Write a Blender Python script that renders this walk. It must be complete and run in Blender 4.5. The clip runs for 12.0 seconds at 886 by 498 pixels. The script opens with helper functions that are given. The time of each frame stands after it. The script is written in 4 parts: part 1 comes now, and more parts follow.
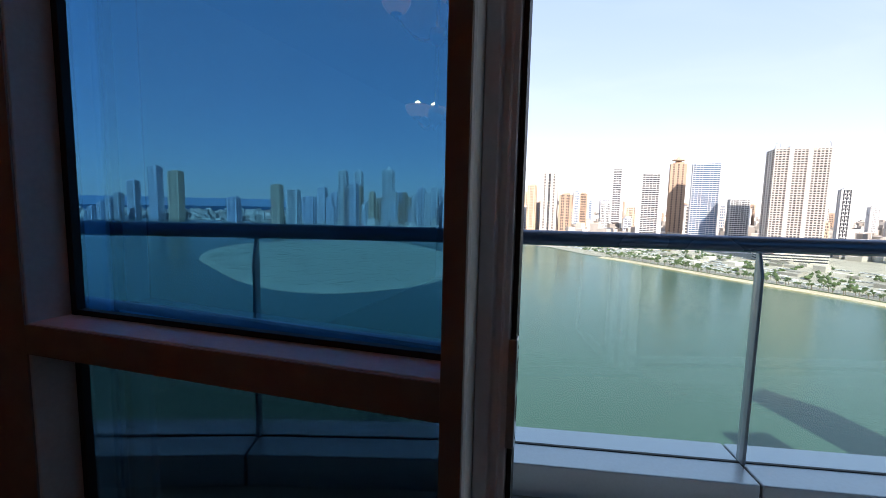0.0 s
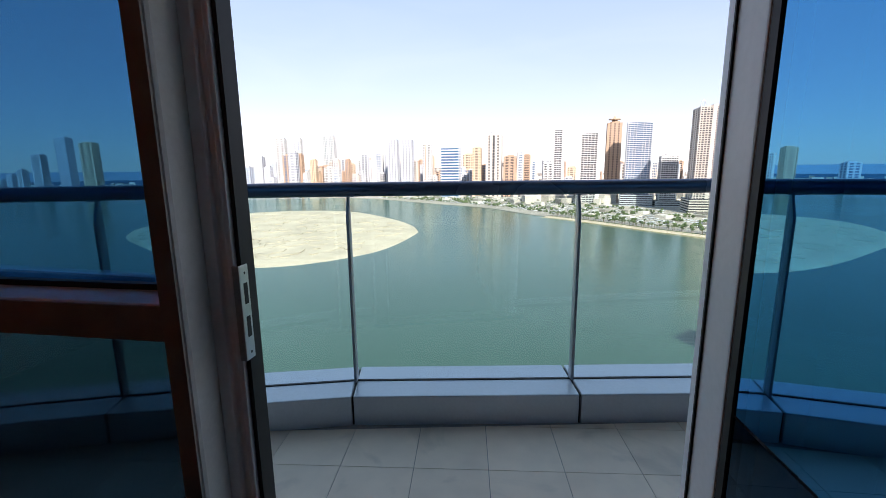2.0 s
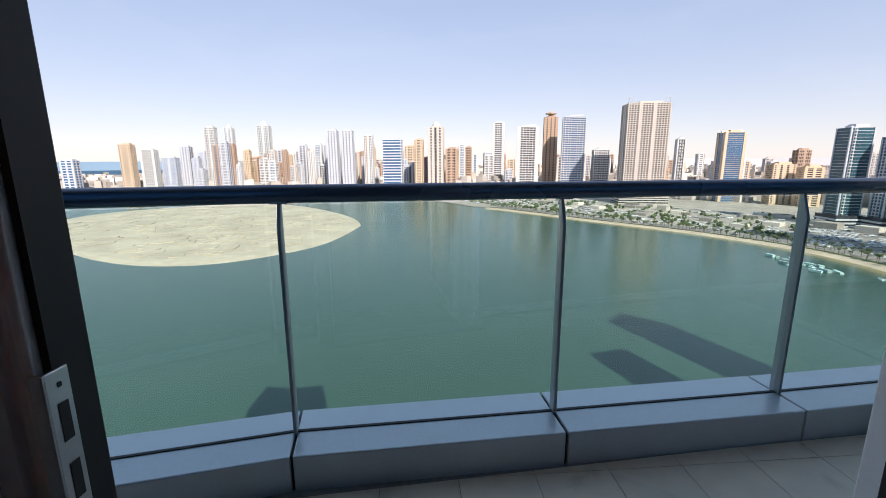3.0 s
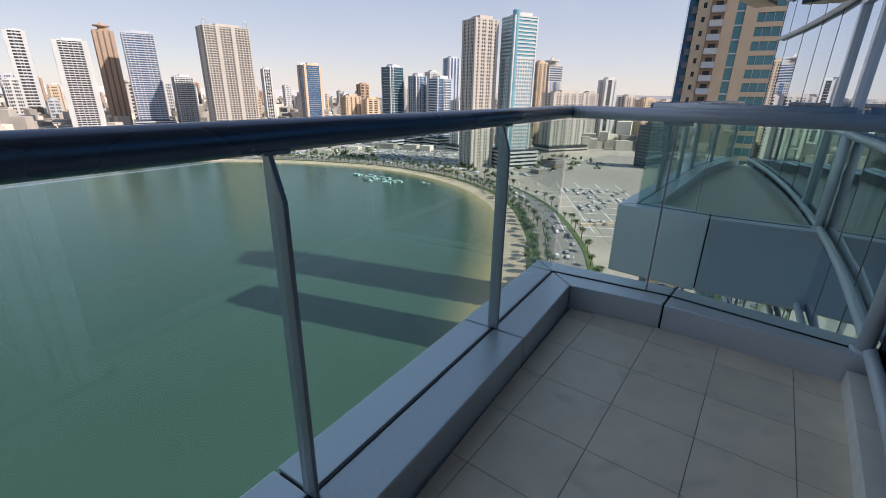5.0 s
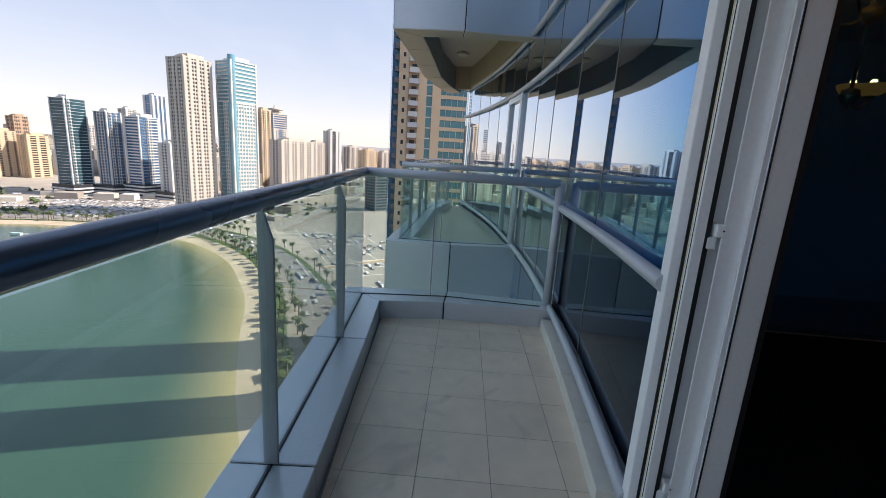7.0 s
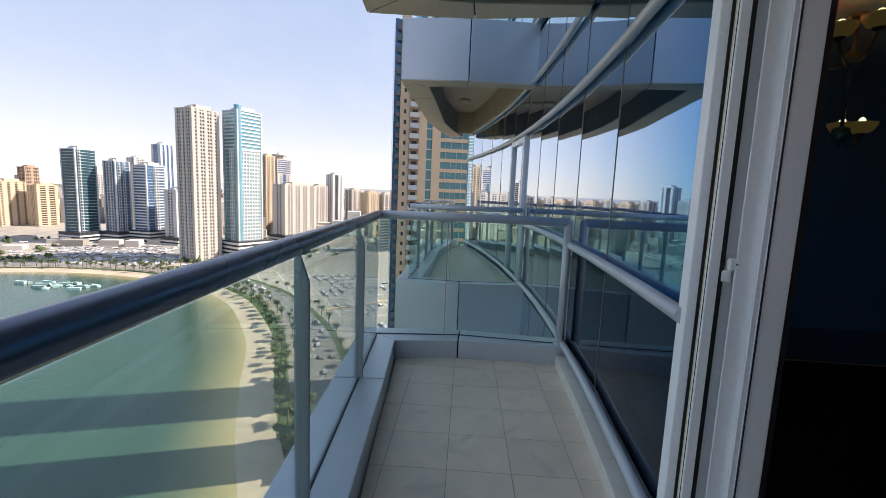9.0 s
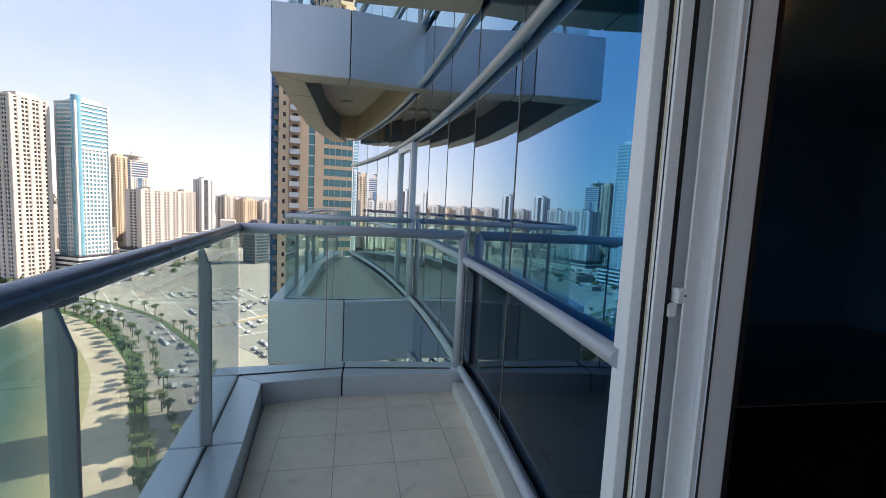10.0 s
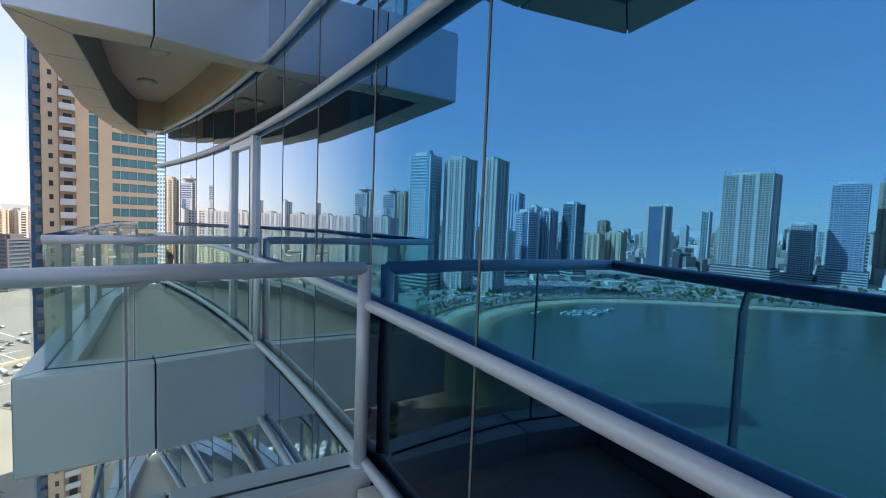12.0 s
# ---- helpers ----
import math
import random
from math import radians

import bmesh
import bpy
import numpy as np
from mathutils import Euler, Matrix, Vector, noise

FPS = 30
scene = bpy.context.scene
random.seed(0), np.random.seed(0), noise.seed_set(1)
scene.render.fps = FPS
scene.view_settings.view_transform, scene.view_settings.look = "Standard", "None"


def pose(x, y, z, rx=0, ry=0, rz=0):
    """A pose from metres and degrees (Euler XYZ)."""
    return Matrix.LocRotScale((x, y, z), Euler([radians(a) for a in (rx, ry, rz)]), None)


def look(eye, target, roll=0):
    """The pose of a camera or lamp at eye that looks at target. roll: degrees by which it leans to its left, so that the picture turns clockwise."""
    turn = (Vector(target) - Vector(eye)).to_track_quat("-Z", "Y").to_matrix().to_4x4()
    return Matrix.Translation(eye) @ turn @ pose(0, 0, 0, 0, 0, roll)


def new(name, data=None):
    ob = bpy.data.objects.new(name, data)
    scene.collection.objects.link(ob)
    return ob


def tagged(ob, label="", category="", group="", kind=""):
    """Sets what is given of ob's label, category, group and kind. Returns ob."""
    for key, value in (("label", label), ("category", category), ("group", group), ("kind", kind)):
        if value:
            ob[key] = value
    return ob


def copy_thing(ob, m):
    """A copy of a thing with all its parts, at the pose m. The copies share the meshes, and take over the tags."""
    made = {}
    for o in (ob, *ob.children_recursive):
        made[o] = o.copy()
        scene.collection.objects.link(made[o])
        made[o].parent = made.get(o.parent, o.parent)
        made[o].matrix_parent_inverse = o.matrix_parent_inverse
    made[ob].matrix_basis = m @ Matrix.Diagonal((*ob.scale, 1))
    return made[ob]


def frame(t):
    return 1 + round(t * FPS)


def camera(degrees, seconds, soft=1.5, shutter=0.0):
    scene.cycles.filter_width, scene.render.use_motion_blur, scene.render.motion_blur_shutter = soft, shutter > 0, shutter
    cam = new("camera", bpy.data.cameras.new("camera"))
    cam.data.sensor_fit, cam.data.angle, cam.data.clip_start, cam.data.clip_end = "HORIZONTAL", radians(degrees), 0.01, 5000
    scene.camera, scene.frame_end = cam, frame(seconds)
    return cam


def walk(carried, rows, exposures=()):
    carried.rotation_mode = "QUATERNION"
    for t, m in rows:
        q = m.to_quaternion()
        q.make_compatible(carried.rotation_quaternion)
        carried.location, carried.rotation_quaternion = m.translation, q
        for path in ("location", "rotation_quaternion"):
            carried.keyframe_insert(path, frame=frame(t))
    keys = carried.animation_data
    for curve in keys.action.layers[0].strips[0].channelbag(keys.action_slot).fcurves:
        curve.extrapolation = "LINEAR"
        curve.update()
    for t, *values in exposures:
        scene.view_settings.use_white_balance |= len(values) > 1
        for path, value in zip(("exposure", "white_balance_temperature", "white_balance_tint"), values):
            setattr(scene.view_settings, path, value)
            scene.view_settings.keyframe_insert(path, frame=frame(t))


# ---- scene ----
cam = camera(91.4, 12.0, soft=0.8)
PATH = [
    (0, (-0.44, -0.588, 1.338), (-0.987, 1.324, 1.127), 1.3),
    (0.5, (-0.263, -0.739, 1.32), (-0.632, 1.209, 1.06), 1.4),
    (1, (-0.049, -0.743, 1.309), (-0.375, 1.209, 1.02), 1.1),
    (1.5, (0.073, -0.701, 1.301), (-0.237, 1.247, 0.972), 0.3),
    (2, (0.081, -0.611, 1.284), (-0.231, 1.33, 0.917), -0.6),
    (2.5, (0.017, -0.421, 1.303), (-0.169, 1.533, 0.919), -0.3),
    (4.3, (-0.109, 0.456, 1.323), (0.68, 2.188, 0.707), 0.1),
    (4.5, (-0.109, 0.554, 1.332), (0.928, 2.134, 0.68), 1.1),
    (5, (-0.044, 0.769, 1.279), (1.348, 2.032, 0.599), 1.0),
    (5.5, (-0.15, 0.926, 1.266), (1.401, 1.963, 0.547), 3.6),
    (6, (-0.398, 0.959, 1.336), (1.446, 1.432, 0.724), 4.1),
    (6.5, (-0.661, 0.861, 1.354), (1.262, 1.153, 0.888), 3.9),
    (7, (-0.964, 0.883, 1.377), (0.968, 1.158, 0.941), 3.7),
    (8.8, (-1.158, 0.97, 1.395), (0.8, 1.275, 1.126), 2.6),
    (9, (-1.066, 0.96, 1.388), (0.895, 1.259, 1.13), 2.4),
    (9.5, (-0.791, 0.911, 1.409), (1.189, 1.069, 1.18), 2.6),
    (10, (-0.594, 0.98, 1.399), (1.385, 0.767, 1.202), 2.8),
    (10.5, (-0.345, 1.112, 1.407), (1.555, 0.509, 1.247), 3.0),
    (11, (-0.053, 1.098, 1.411), (1.79, 0.334, 1.267), 3.2),
    (11.5, (0.222, 1.127, 1.399), (2.053, 0.333, 1.271), 3.5),
    (12, (0.513, 1.166, 1.446), (2.278, 0.233, 1.318), 2.2),
]
walk(cam, [(t, look(eye, target, roll)) for t, eye, target, roll in PATH],
     [(0, 1.72, 6500, 17), (2, 1.54, 6500, 17), (4.4, 0.74, 6600, 17), (5, 0.90, 6600, 17), (5.5, 1.15, 6700, 17), (7, 1.35, 6900, 17), (9.2, 1.45, 6900, 17), (10.5, 1.62, 6900, 17), (11, 1.65, 6800, 17), (11.5, 1.58, 6800, 17), (12, 1.68, 6800, 17)])

# ---- world and sun ----
SUN_AZ, SUN_EL = (0.39, -0.92), 40.0
world = bpy.data.worlds.new("sky")
scene.world = world
world.use_nodes = True
wn = world.node_tree.nodes
sky = wn.new("ShaderNodeTexSky")
sky.sky_type, sky.sun_disc = "NISHITA", False
sky.sun_elevation = radians(SUN_EL)
sky.sun_rotation = math.atan2(SUN_AZ[0], SUN_AZ[1])
sky.altitude, sky.air_density, sky.dust_density, sky.ozone_density = 60, 1.0, 0.25, 1.6
wn["Background"].inputs["Strength"].default_value = 0.12
# a thin even veil of haze, and streaks of high cloud
wc, wm, wz, wr, wx = (wn.new("ShaderNodeTexCoord"), wn.new("ShaderNodeMapping"), wn.new("ShaderNodeTexNoise"), wn.new("ShaderNodeMapRange"), wn.new("ShaderNodeMix"))
wm.inputs["Rotation"].default_value, wm.inputs["Scale"].default_value = (0.25, 0.3, 0.5), (1.2, 5.0, 7.0)
wz.inputs["Scale"].default_value, wz.inputs["Detail"].default_value, wz.inputs["Distortion"].default_value = 1.6, 7, 0.8
wr.inputs["From Min"].default_value, wr.inputs["From Max"].default_value, wr.inputs["To Max"].default_value = 0.48, 0.85, 0.07
wx.data_type = "RGBA"
wx.inputs[7].default_value = (4.2, 4.3, 4.5, 1)
wl = world.node_tree.links
wl.new(wc.outputs["Generated"], wm.inputs["Vector"])
wl.new(wm.outputs[0], wz.inputs["Vector"])
wl.new(wz.outputs["Fac"], wr.inputs["Value"])
wl.new(wr.outputs[0], wx.inputs[0])
wv = wn.new("ShaderNodeMix")
wv.data_type, wv.inputs[0].default_value = "RGBA", 0.84
# the veil whitens towards the horizon
wg, wq, wo, we, wh = (wn.new("ShaderNodeSeparateXYZ"), wn.new("ShaderNodeMath"), wn.new("ShaderNodeMath"), wn.new("ShaderNodeMath"), wn.new("ShaderNodeMix"))
wq.operation, wo.operation, wo.inputs[0].default_value, wo.use_clamp = "ABSOLUTE", "SUBTRACT", 1.0, True
we.operation, we.inputs[1].default_value = "POWER", 5.0
wh.data_type = "RGBA"
wh.inputs[6].default_value, wh.inputs[7].default_value = (1.38, 1.88, 2.72, 1), (3.05, 2.98, 3.02, 1)
wl.new(wc.outputs["Generated"], wg.inputs[0])
wl.new(wg.outputs["Z"], wq.inputs[0])
wl.new(wq.outputs[0], wo.inputs[1])
wl.new(wo.outputs[0], we.inputs[0])
wl.new(we.outputs[0], wh.inputs[0])
wl.new(wh.outputs[2], wv.inputs[7])
wl.new(sky.outputs["Color"], wv.inputs[6])
wl.new(wv.outputs[2], wx.inputs[6])
wl.new(wx.outputs[2], wn["Background"].inputs["Color"])
sun = new("sun", bpy.data.lights.new("sun", "SUN"))
sun.data.energy, sun.data.angle, sun.data.color = 3.25, radians(0.5), (1.0, 0.93, 0.82)
sv = Vector((SUN_AZ[0], SUN_AZ[1], math.tan(radians(SUN_EL)) * math.hypot(*SUN_AZ)))
sun.matrix_world = look(sv * 300, (0, 0, 0))

# ---- materials ----
MATS = {}


def mat(name, color, rough=0.5, metal=0.0, grain=20.0, amount=0.12, bump=0.0, stain=1.5, island=0.0, rnd=0.0, spec=0.5):
    """A painted, plastered or stone surface with grain and larger stains."""
    m = bpy.data.materials.new(name)
    m.use_nodes = True
    nt = m.node_tree
    b = nt.nodes["Principled BSDF"]
    b.inputs["Roughness"].default_value, b.inputs["Metallic"].default_value = rough, metal
    b.inputs["Specular IOR Level"].default_value = spec
    co = nt.nodes.new("ShaderNodeTexCoord")
    n1, n2 = nt.nodes.new("ShaderNodeTexNoise"), nt.nodes.new("ShaderNodeTexNoise")
    n1.inputs["Scale"].default_value, n2.inputs["Scale"].default_value = grain, stain
    n1.inputs["Detail"].default_value, n2.inputs["Detail"].default_value = 6, 4
    add = nt.nodes.new("ShaderNodeMath")
    add.operation = "ADD"
    mr = nt.nodes.new("ShaderNodeMapRange")
    mr.inputs["From Min"].default_value, mr.inputs["From Max"].default_value = 0.6, 1.4
    mr.inputs["To Min"].default_value, mr.inputs["To Max"].default_value = 1 - amount, 1 + amount
    hsv = nt.nodes.new("ShaderNodeHueSaturation")
    hsv.inputs["Color"].default_value = (*color, 1)
    for n in (n1, n2):
        nt.links.new(co.outputs["Object"], n.inputs["Vector"])
    nt.links.new(n1.outputs["Fac"], add.inputs[0])
    nt.links.new(n2.outputs["Fac"], add.inputs[1])
    nt.links.new(add.outputs[0], mr.inputs["Value"])
    value = mr.outputs[0]
    if island or rnd:
        src = nt.nodes.new("ShaderNodeNewGeometry").outputs["Random Per Island"] if island else nt.nodes.new("ShaderNodeObjectInfo").outputs["Random"]
        k = island or rnd
        r2 = nt.nodes.new("ShaderNodeMapRange")
        r2.inputs["To Min"].default_value, r2.inputs["To Max"].default_value = 1 - k, 1 + k
        mul = nt.nodes.new("ShaderNodeMath")
        mul.operation = "MULTIPLY"
        nt.links.new(src, r2.inputs["Value"])
        nt.links.new(value, mul.inputs[0])
        nt.links.new(r2.outputs[0], mul.inputs[1])
        value = mul.outputs[0]
    nt.links.new(value, hsv.inputs["Value"])
    nt.links.new(hsv.outputs[0], b.inputs["Base Color"])
    if bump:
        bp = nt.nodes.new("ShaderNodeBump")
        bp.inputs["Strength"].default_value, bp.inputs["Distance"].default_value = bump, 0.01
        nt.links.new(n1.outputs["Fac"], bp.inputs["Height"])
        nt.links.new(bp.outputs[0], b.inputs["Normal"])
    rr = nt.nodes.new("ShaderNodeMapRange")
    rr.inputs["To Min"].default_value, rr.inputs["To Max"].default_value = max(0.02, rough - 0.08), min(1, rough + 0.08)
    nt.links.new(n2.outputs["Fac"], rr.inputs["Value"])
    nt.links.new(rr.outputs[0], b.inputs["Roughness"])
    MATS[name] = m
    return m


def pane_mat(name, tint, coat, coat_fac, f0=0.04, wave=0.0, power=4.5, ramp=None):
    """Glass: what passes is tinted, a metal coating mirrors part of the light, Fresnel adds gloss at grazing angles."""
    m = bpy.data.materials.new(name)
    m.use_nodes = True
    nt = m.node_tree
    nt.nodes.remove(nt.nodes["Principled BSDF"])
    out = nt.nodes["Material Output"]
    tr, g1, g2 = nt.nodes.new("ShaderNodeBsdfTransparent"), nt.nodes.new("ShaderNodeBsdfGlossy"), nt.nodes.new("ShaderNodeBsdfGlossy")
    tr.inputs["Color"].default_value = (*tint, 1)
    g1.inputs["Color"].default_value = (*coat, 1)
    g2.inputs["Color"].default_value = (0.95, 0.97, 1.0, 1)
    g1.inputs["Roughness"].default_value = g2.inputs["Roughness"].default_value = 0.0
    m1, m2 = nt.nodes.new("ShaderNodeMixShader"), nt.nodes.new("ShaderNodeMixShader")
    lw, pw, fr = nt.nodes.new("ShaderNodeLayerWeight"), nt.nodes.new("ShaderNodeMath"), nt.nodes.new("ShaderNodeMapRange")
    lw.inputs["Blend"].default_value = 0.5
    pw.operation, pw.inputs[1].default_value = "POWER", power
    fr.inputs["To Min"].default_value, fr.inputs["To Max"].default_value = f0, 1.0
    if ramp:
        fr.interpolation_type = "SMOOTHSTEP"
        pw.inputs[1].default_value = 1.0
        fr.inputs["From Min"].default_value, fr.inputs["From Max"].default_value, fr.inputs["To Max"].default_value = ramp
    nt.links.new(lw.outputs["Facing"], pw.inputs[0])
    nt.links.new(pw.outputs[0], fr.inputs["Value"])
    m1.inputs[0].default_value = coat_fac
    nt.links.new(tr.outputs[0], m1.inputs[1])
    nt.links.new(g1.outputs[0], m1.inputs[2])
    nt.links.new(fr.outputs[0], m2.inputs[0])
    nt.links.new(m1.outputs[0], m2.inputs[1])
    nt.links.new(g2.outputs[0], m2.inputs[2])
    nt.links.new(m2.outputs[0], out.inputs["Surface"])
    if wave:
        co, nz, bp = nt.nodes.new("ShaderNodeTexCoord"), nt.nodes.new("ShaderNodeTexNoise"), nt.nodes.new("ShaderNodeBump")
        nz.inputs["Scale"].default_value, nz.inputs["Detail"].default_value = 0.9, 1
        bp.inputs["Strength"].default_value, bp.inputs["Distance"].default_value = wave, 0.004
        nt.links.new(co.outputs["Object"], nz.inputs["Vector"])
        nt.links.new(nz.outputs["Fac"], bp.inputs["Height"])
        for g in (g1, g2):
            nt.links.new(bp.outputs[0], g.inputs["Normal"])
    return m


ALU = mat("grey aluminium cladding", (0.61, 0.64, 0.69), 0.32, 0.42, 60, 0.06, 0.02, 1.2)
RAILM = mat("grey powder-coated tube", (0.52, 0.54, 0.58), 0.34, 0.15, 80, 0.05, 0.02)
# Same grey tube, with the front rail's shade put into its colour.
SHADED_RAIL = mat("grey powder-coated handrail, shade in colour", (0.105, 0.135, 0.195), 0.26, 0.35, 80, 0.05, 0.02)
PLINTH = mat("cream stone plinth", (0.74, 0.69, 0.60), 0.5, 0, 14, 0.1, 0.03)
# Dim warm lamplight on window fronts and behind the door gap, put into brown.
DIM_BROWN = mat("dim brown facing", (0.30, 0.28, 0.255), 0.6, 0, 12, 0.2, 0.05)
SEALANT = mat("yellowed sealant", (0.66, 0.58, 0.40), 0.6, 0, 40, 0.15)
POST = mat("grey painted steel flat", (0.34, 0.36, 0.38), 0.42, 0.3, 60, 0.08, 0.03)
SEAL_GREY = mat("grey silicone joint", (0.16, 0.155, 0.15), 0.55, 0, 40, 0.2)
GASKET = mat("black rubber gasket", (0.012, 0.012, 0.014), 0.6, 0, 40, 0.2)
WHITE = mat("white painted aluminium", (0.89, 0.90, 0.92), 0.42, 0.0, 70, 0.05, 0.02)
CREAM = mat("cream painted frame", (0.80, 0.78, 0.75), 0.5, 0.0, 70, 0.08, 0.03)
STEEL = mat("brushed steel", (0.62, 0.62, 0.62), 0.3, 0.9, 120, 0.1)
TILE = mat("pale beige ceramic tile", (0.80, 0.66, 0.51), 0.42, 0, 9, 0.10, 0.03, 1.3, rnd=0.05)
GROUT = mat("grey grout", (0.30, 0.28, 0.26), 0.9, 0, 90, 0.3, 0.2)
SOFFIT = mat("painted plaster soffit", (0.72, 0.54, 0.42), 0.8, 0, 30, 0.08, 0.1)
BEAM = mat("tan painted beam", (0.66, 0.43, 0.28), 0.7, 0, 30, 0.1, 0.05)
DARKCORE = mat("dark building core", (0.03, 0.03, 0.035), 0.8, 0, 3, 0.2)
INTERIOR = mat("painted plaster wall", (0.62, 0.58, 0.53), 0.85, 0, 30, 0.08, 0.05)
ROOMFLOOR = mat("dark polished room floor", (0.10, 0.085, 0.07), 0.35, 0, 6, 0.2)
BRASS = mat("brass fitting", (0.70, 0.46, 0.18), 0.25, 0.9, 40, 0.1)
SAND = mat("pale sand", (0.46, 0.40, 0.30), 0.95, 0, 0.25, 0.32, 0, 0.03)
BEACH = mat("tan beach sand", (0.47, 0.385, 0.28), 0.95, 0, 0.25, 0.25, 0, 0.04)
PAVE = mat("paved promenade", (0.27, 0.24, 0.20), 0.9, 0, 0.4, 0.2, 0, 0.05)
LAND = mat("dusty urban ground", (0.34, 0.305, 0.255), 0.95, 0, 0.05, 0.28, 0, 0.006)
ASPHALT = mat("sun-bleached asphalt", (0.20, 0.19, 0.175), 0.9, 0, 0.5, 0.15, 0, 0.02)
PARKING = mat("pale dusty parking asphalt", (0.265, 0.245, 0.215), 0.9, 0, 0.4, 0.18, 0, 0.02)
LINE = mat("white road paint", (0.75, 0.73, 0.68), 0.7, 0, 2, 0.1)
GRASS = mat("irrigated grass", (0.07, 0.11, 0.035), 0.95, 0, 0.6, 0.35, 0, 0.05)
LEAF = mat("palm leaf", (0.07, 0.10, 0.035), 0.7, 0, 3, 0.3, island=0.35)
BARK = mat("palm bark", (0.20, 0.15, 0.10), 0.95, 0, 4, 0.3)
CARS = mat("car paint mixed", (0.45, 0.45, 0.46), 0.3, 0.1, 5, 0.05, 0, 1, island=0.9)
FLOAT = mat("mint and white inflatable", (0.34, 0.48, 0.45), 0.5, 0, 0.6, 0.3, 0, 0.2, island=0.4)
CITY = mat("mixed city render", (0.44, 0.40, 0.35), 0.9, 0, 0.05, 0.15, 0, 0.01, island=0.5)
W_BEIGE = mat("beige tower render", (0.50, 0.455, 0.41), 0.85, 0, 0.2, 0.08, 0, 0.02)
W_TAN = mat("tan tower render", (0.55, 0.43, 0.31), 0.85, 0, 0.2, 0.1, 0, 0.02)
W_WHITE = mat("white tower render", (0.55, 0.55, 0.54), 0.85, 0, 0.2, 0.06, 0, 0.02)
W_GREY = mat("grey tower cladding", (0.48, 0.50, 0.54), 0.6, 0, 0.2, 0.08, 0, 0.02)
W_BROWN = mat("brown tower render", (0.40, 0.28, 0.20), 0.85, 0, 0.2, 0.1, 0, 0.02)
W_ORANGE = mat("orange sandstone cladding", (0.60, 0.45, 0.31), 0.8, 0, 0.3, 0.1, 0, 0.03)
W_DARK = mat("dark grey cladding", (0.10, 0.10, 0.11), 0.6, 0, 0.2, 0.1, 0, 0.02)
# Tan of the underside, with warm bounce from the sunlit ground put in.
FASCIA_UNDER = mat("tan soffit cladding with warm bounce", (0.74, 0.55, 0.42), 0.6, 0, 30, 0.08, 0.03)
G_DARK = mat("dark window glass", (0.045, 0.05, 0.058), 0.15, 0, 0.3, 0.3, 0, 0.08, spec=0.25)
G_BLUE = mat("blue window glass", (0.06, 0.14, 0.26), 0.1, 0.2, 0.3, 0.25, 0, 0.08)
G_TEAL = mat("dark teal window glass", (0.03, 0.09, 0.12), 0.1, 0.2, 0.3, 0.25, 0, 0.08)
G_CYAN = mat("pale cyan window glass", (0.17, 0.36, 0.43), 0.1, 0.2, 0.3, 0.2, 0, 0.08)
G_SEA = mat("sea-green window glass", (0.06, 0.20, 0.24), 0.1, 0.2, 0.3, 0.25, 0, 0.08)
# scuffs and dried runs on the tiles
tt = TILE.node_tree
tco, tn, tm, tx = tt.nodes.new("ShaderNodeTexCoord"), tt.nodes.new("ShaderNodeTexNoise"), tt.nodes.new("ShaderNodeMapRange"), tt.nodes.new("ShaderNodeMix")
tn.inputs["Scale"].default_value, tn.inputs["Detail"].default_value, tn.inputs["Distortion"].default_value = 2.3, 9, 1.6
tm.inputs["From Min"].default_value, tm.inputs["From Max"].default_value, tm.inputs["To Max"].default_value = 0.58, 0.72, 0.30
tx.data_type = "RGBA"
tx.inputs[7].default_value = (0.24, 0.21, 0.18, 1)
th = tt.nodes["Hue/Saturation/Value"]
tt.links.new(tco.outputs["Object"], tn.inputs["Vector"])
tt.links.new(tn.outputs["Fac"], tm.inputs["Value"])
tt.links.new(tm.outputs[0], tx.inputs[0])
tt.links.new(th.outputs[0], tx.inputs[6])
tt.links.new(tx.outputs[2], tt.nodes["Principled BSDF"].inputs["Base Color"])
CLEAR = pane_mat("clear railing glass", (0.88, 0.955, 0.93), (1, 1, 1), 0.0, 0.03)
MIRROR = pane_mat("blue coated mirror glass", (0.075, 0.29, 0.53), (0.11, 0.48, 0.89), 0.52, 0.015, wave=0.03, ramp=(0.54, 0.90, 0.85))
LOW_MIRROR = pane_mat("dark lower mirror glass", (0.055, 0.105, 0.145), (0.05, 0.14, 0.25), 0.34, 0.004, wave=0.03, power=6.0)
# Same lower glass for the neighbour's bays, with its reflection brightened in the colour.
BRIGHT_MIRROR = pane_mat("lower mirror glass, reflection brightened", (0.07, 0.12, 0.13), (0.58, 0.68, 0.70), 0.60, 0.02, wave=0.03, power=3.0)
INNER_GLASS = pane_mat("inner glass face", (0.98, 0.99, 0.99), (1, 1, 1), 0.0, 0.006)

# water: green-blue body colour with small ripples
WATER = mat("green lagoon water", (0.036, 0.083, 0.060), 0.1, 0, 0.01, 0.12, 0, 0.004)
wt = WATER.node_tree
wb = wt.nodes["Principled BSDF"]
for lk in list(wb.inputs["Roughness"].links):
    wt.links.remove(lk)
wb.inputs["Roughness"].default_value, wb.inputs["IOR"].default_value = 0.22, 1.42
co, nz, bp = wt.nodes.new("ShaderNodeTexCoord"), wt.nodes.new("ShaderNodeTexNoise"), wt.nodes.new("ShaderNodeBump")
nz.inputs["Scale"].default_value, nz.inputs["Detail"].default_value = 0.5, 5
bp.inputs["Strength"].default_value, bp.inputs["Distance"].default_value = 0.5, 0.12
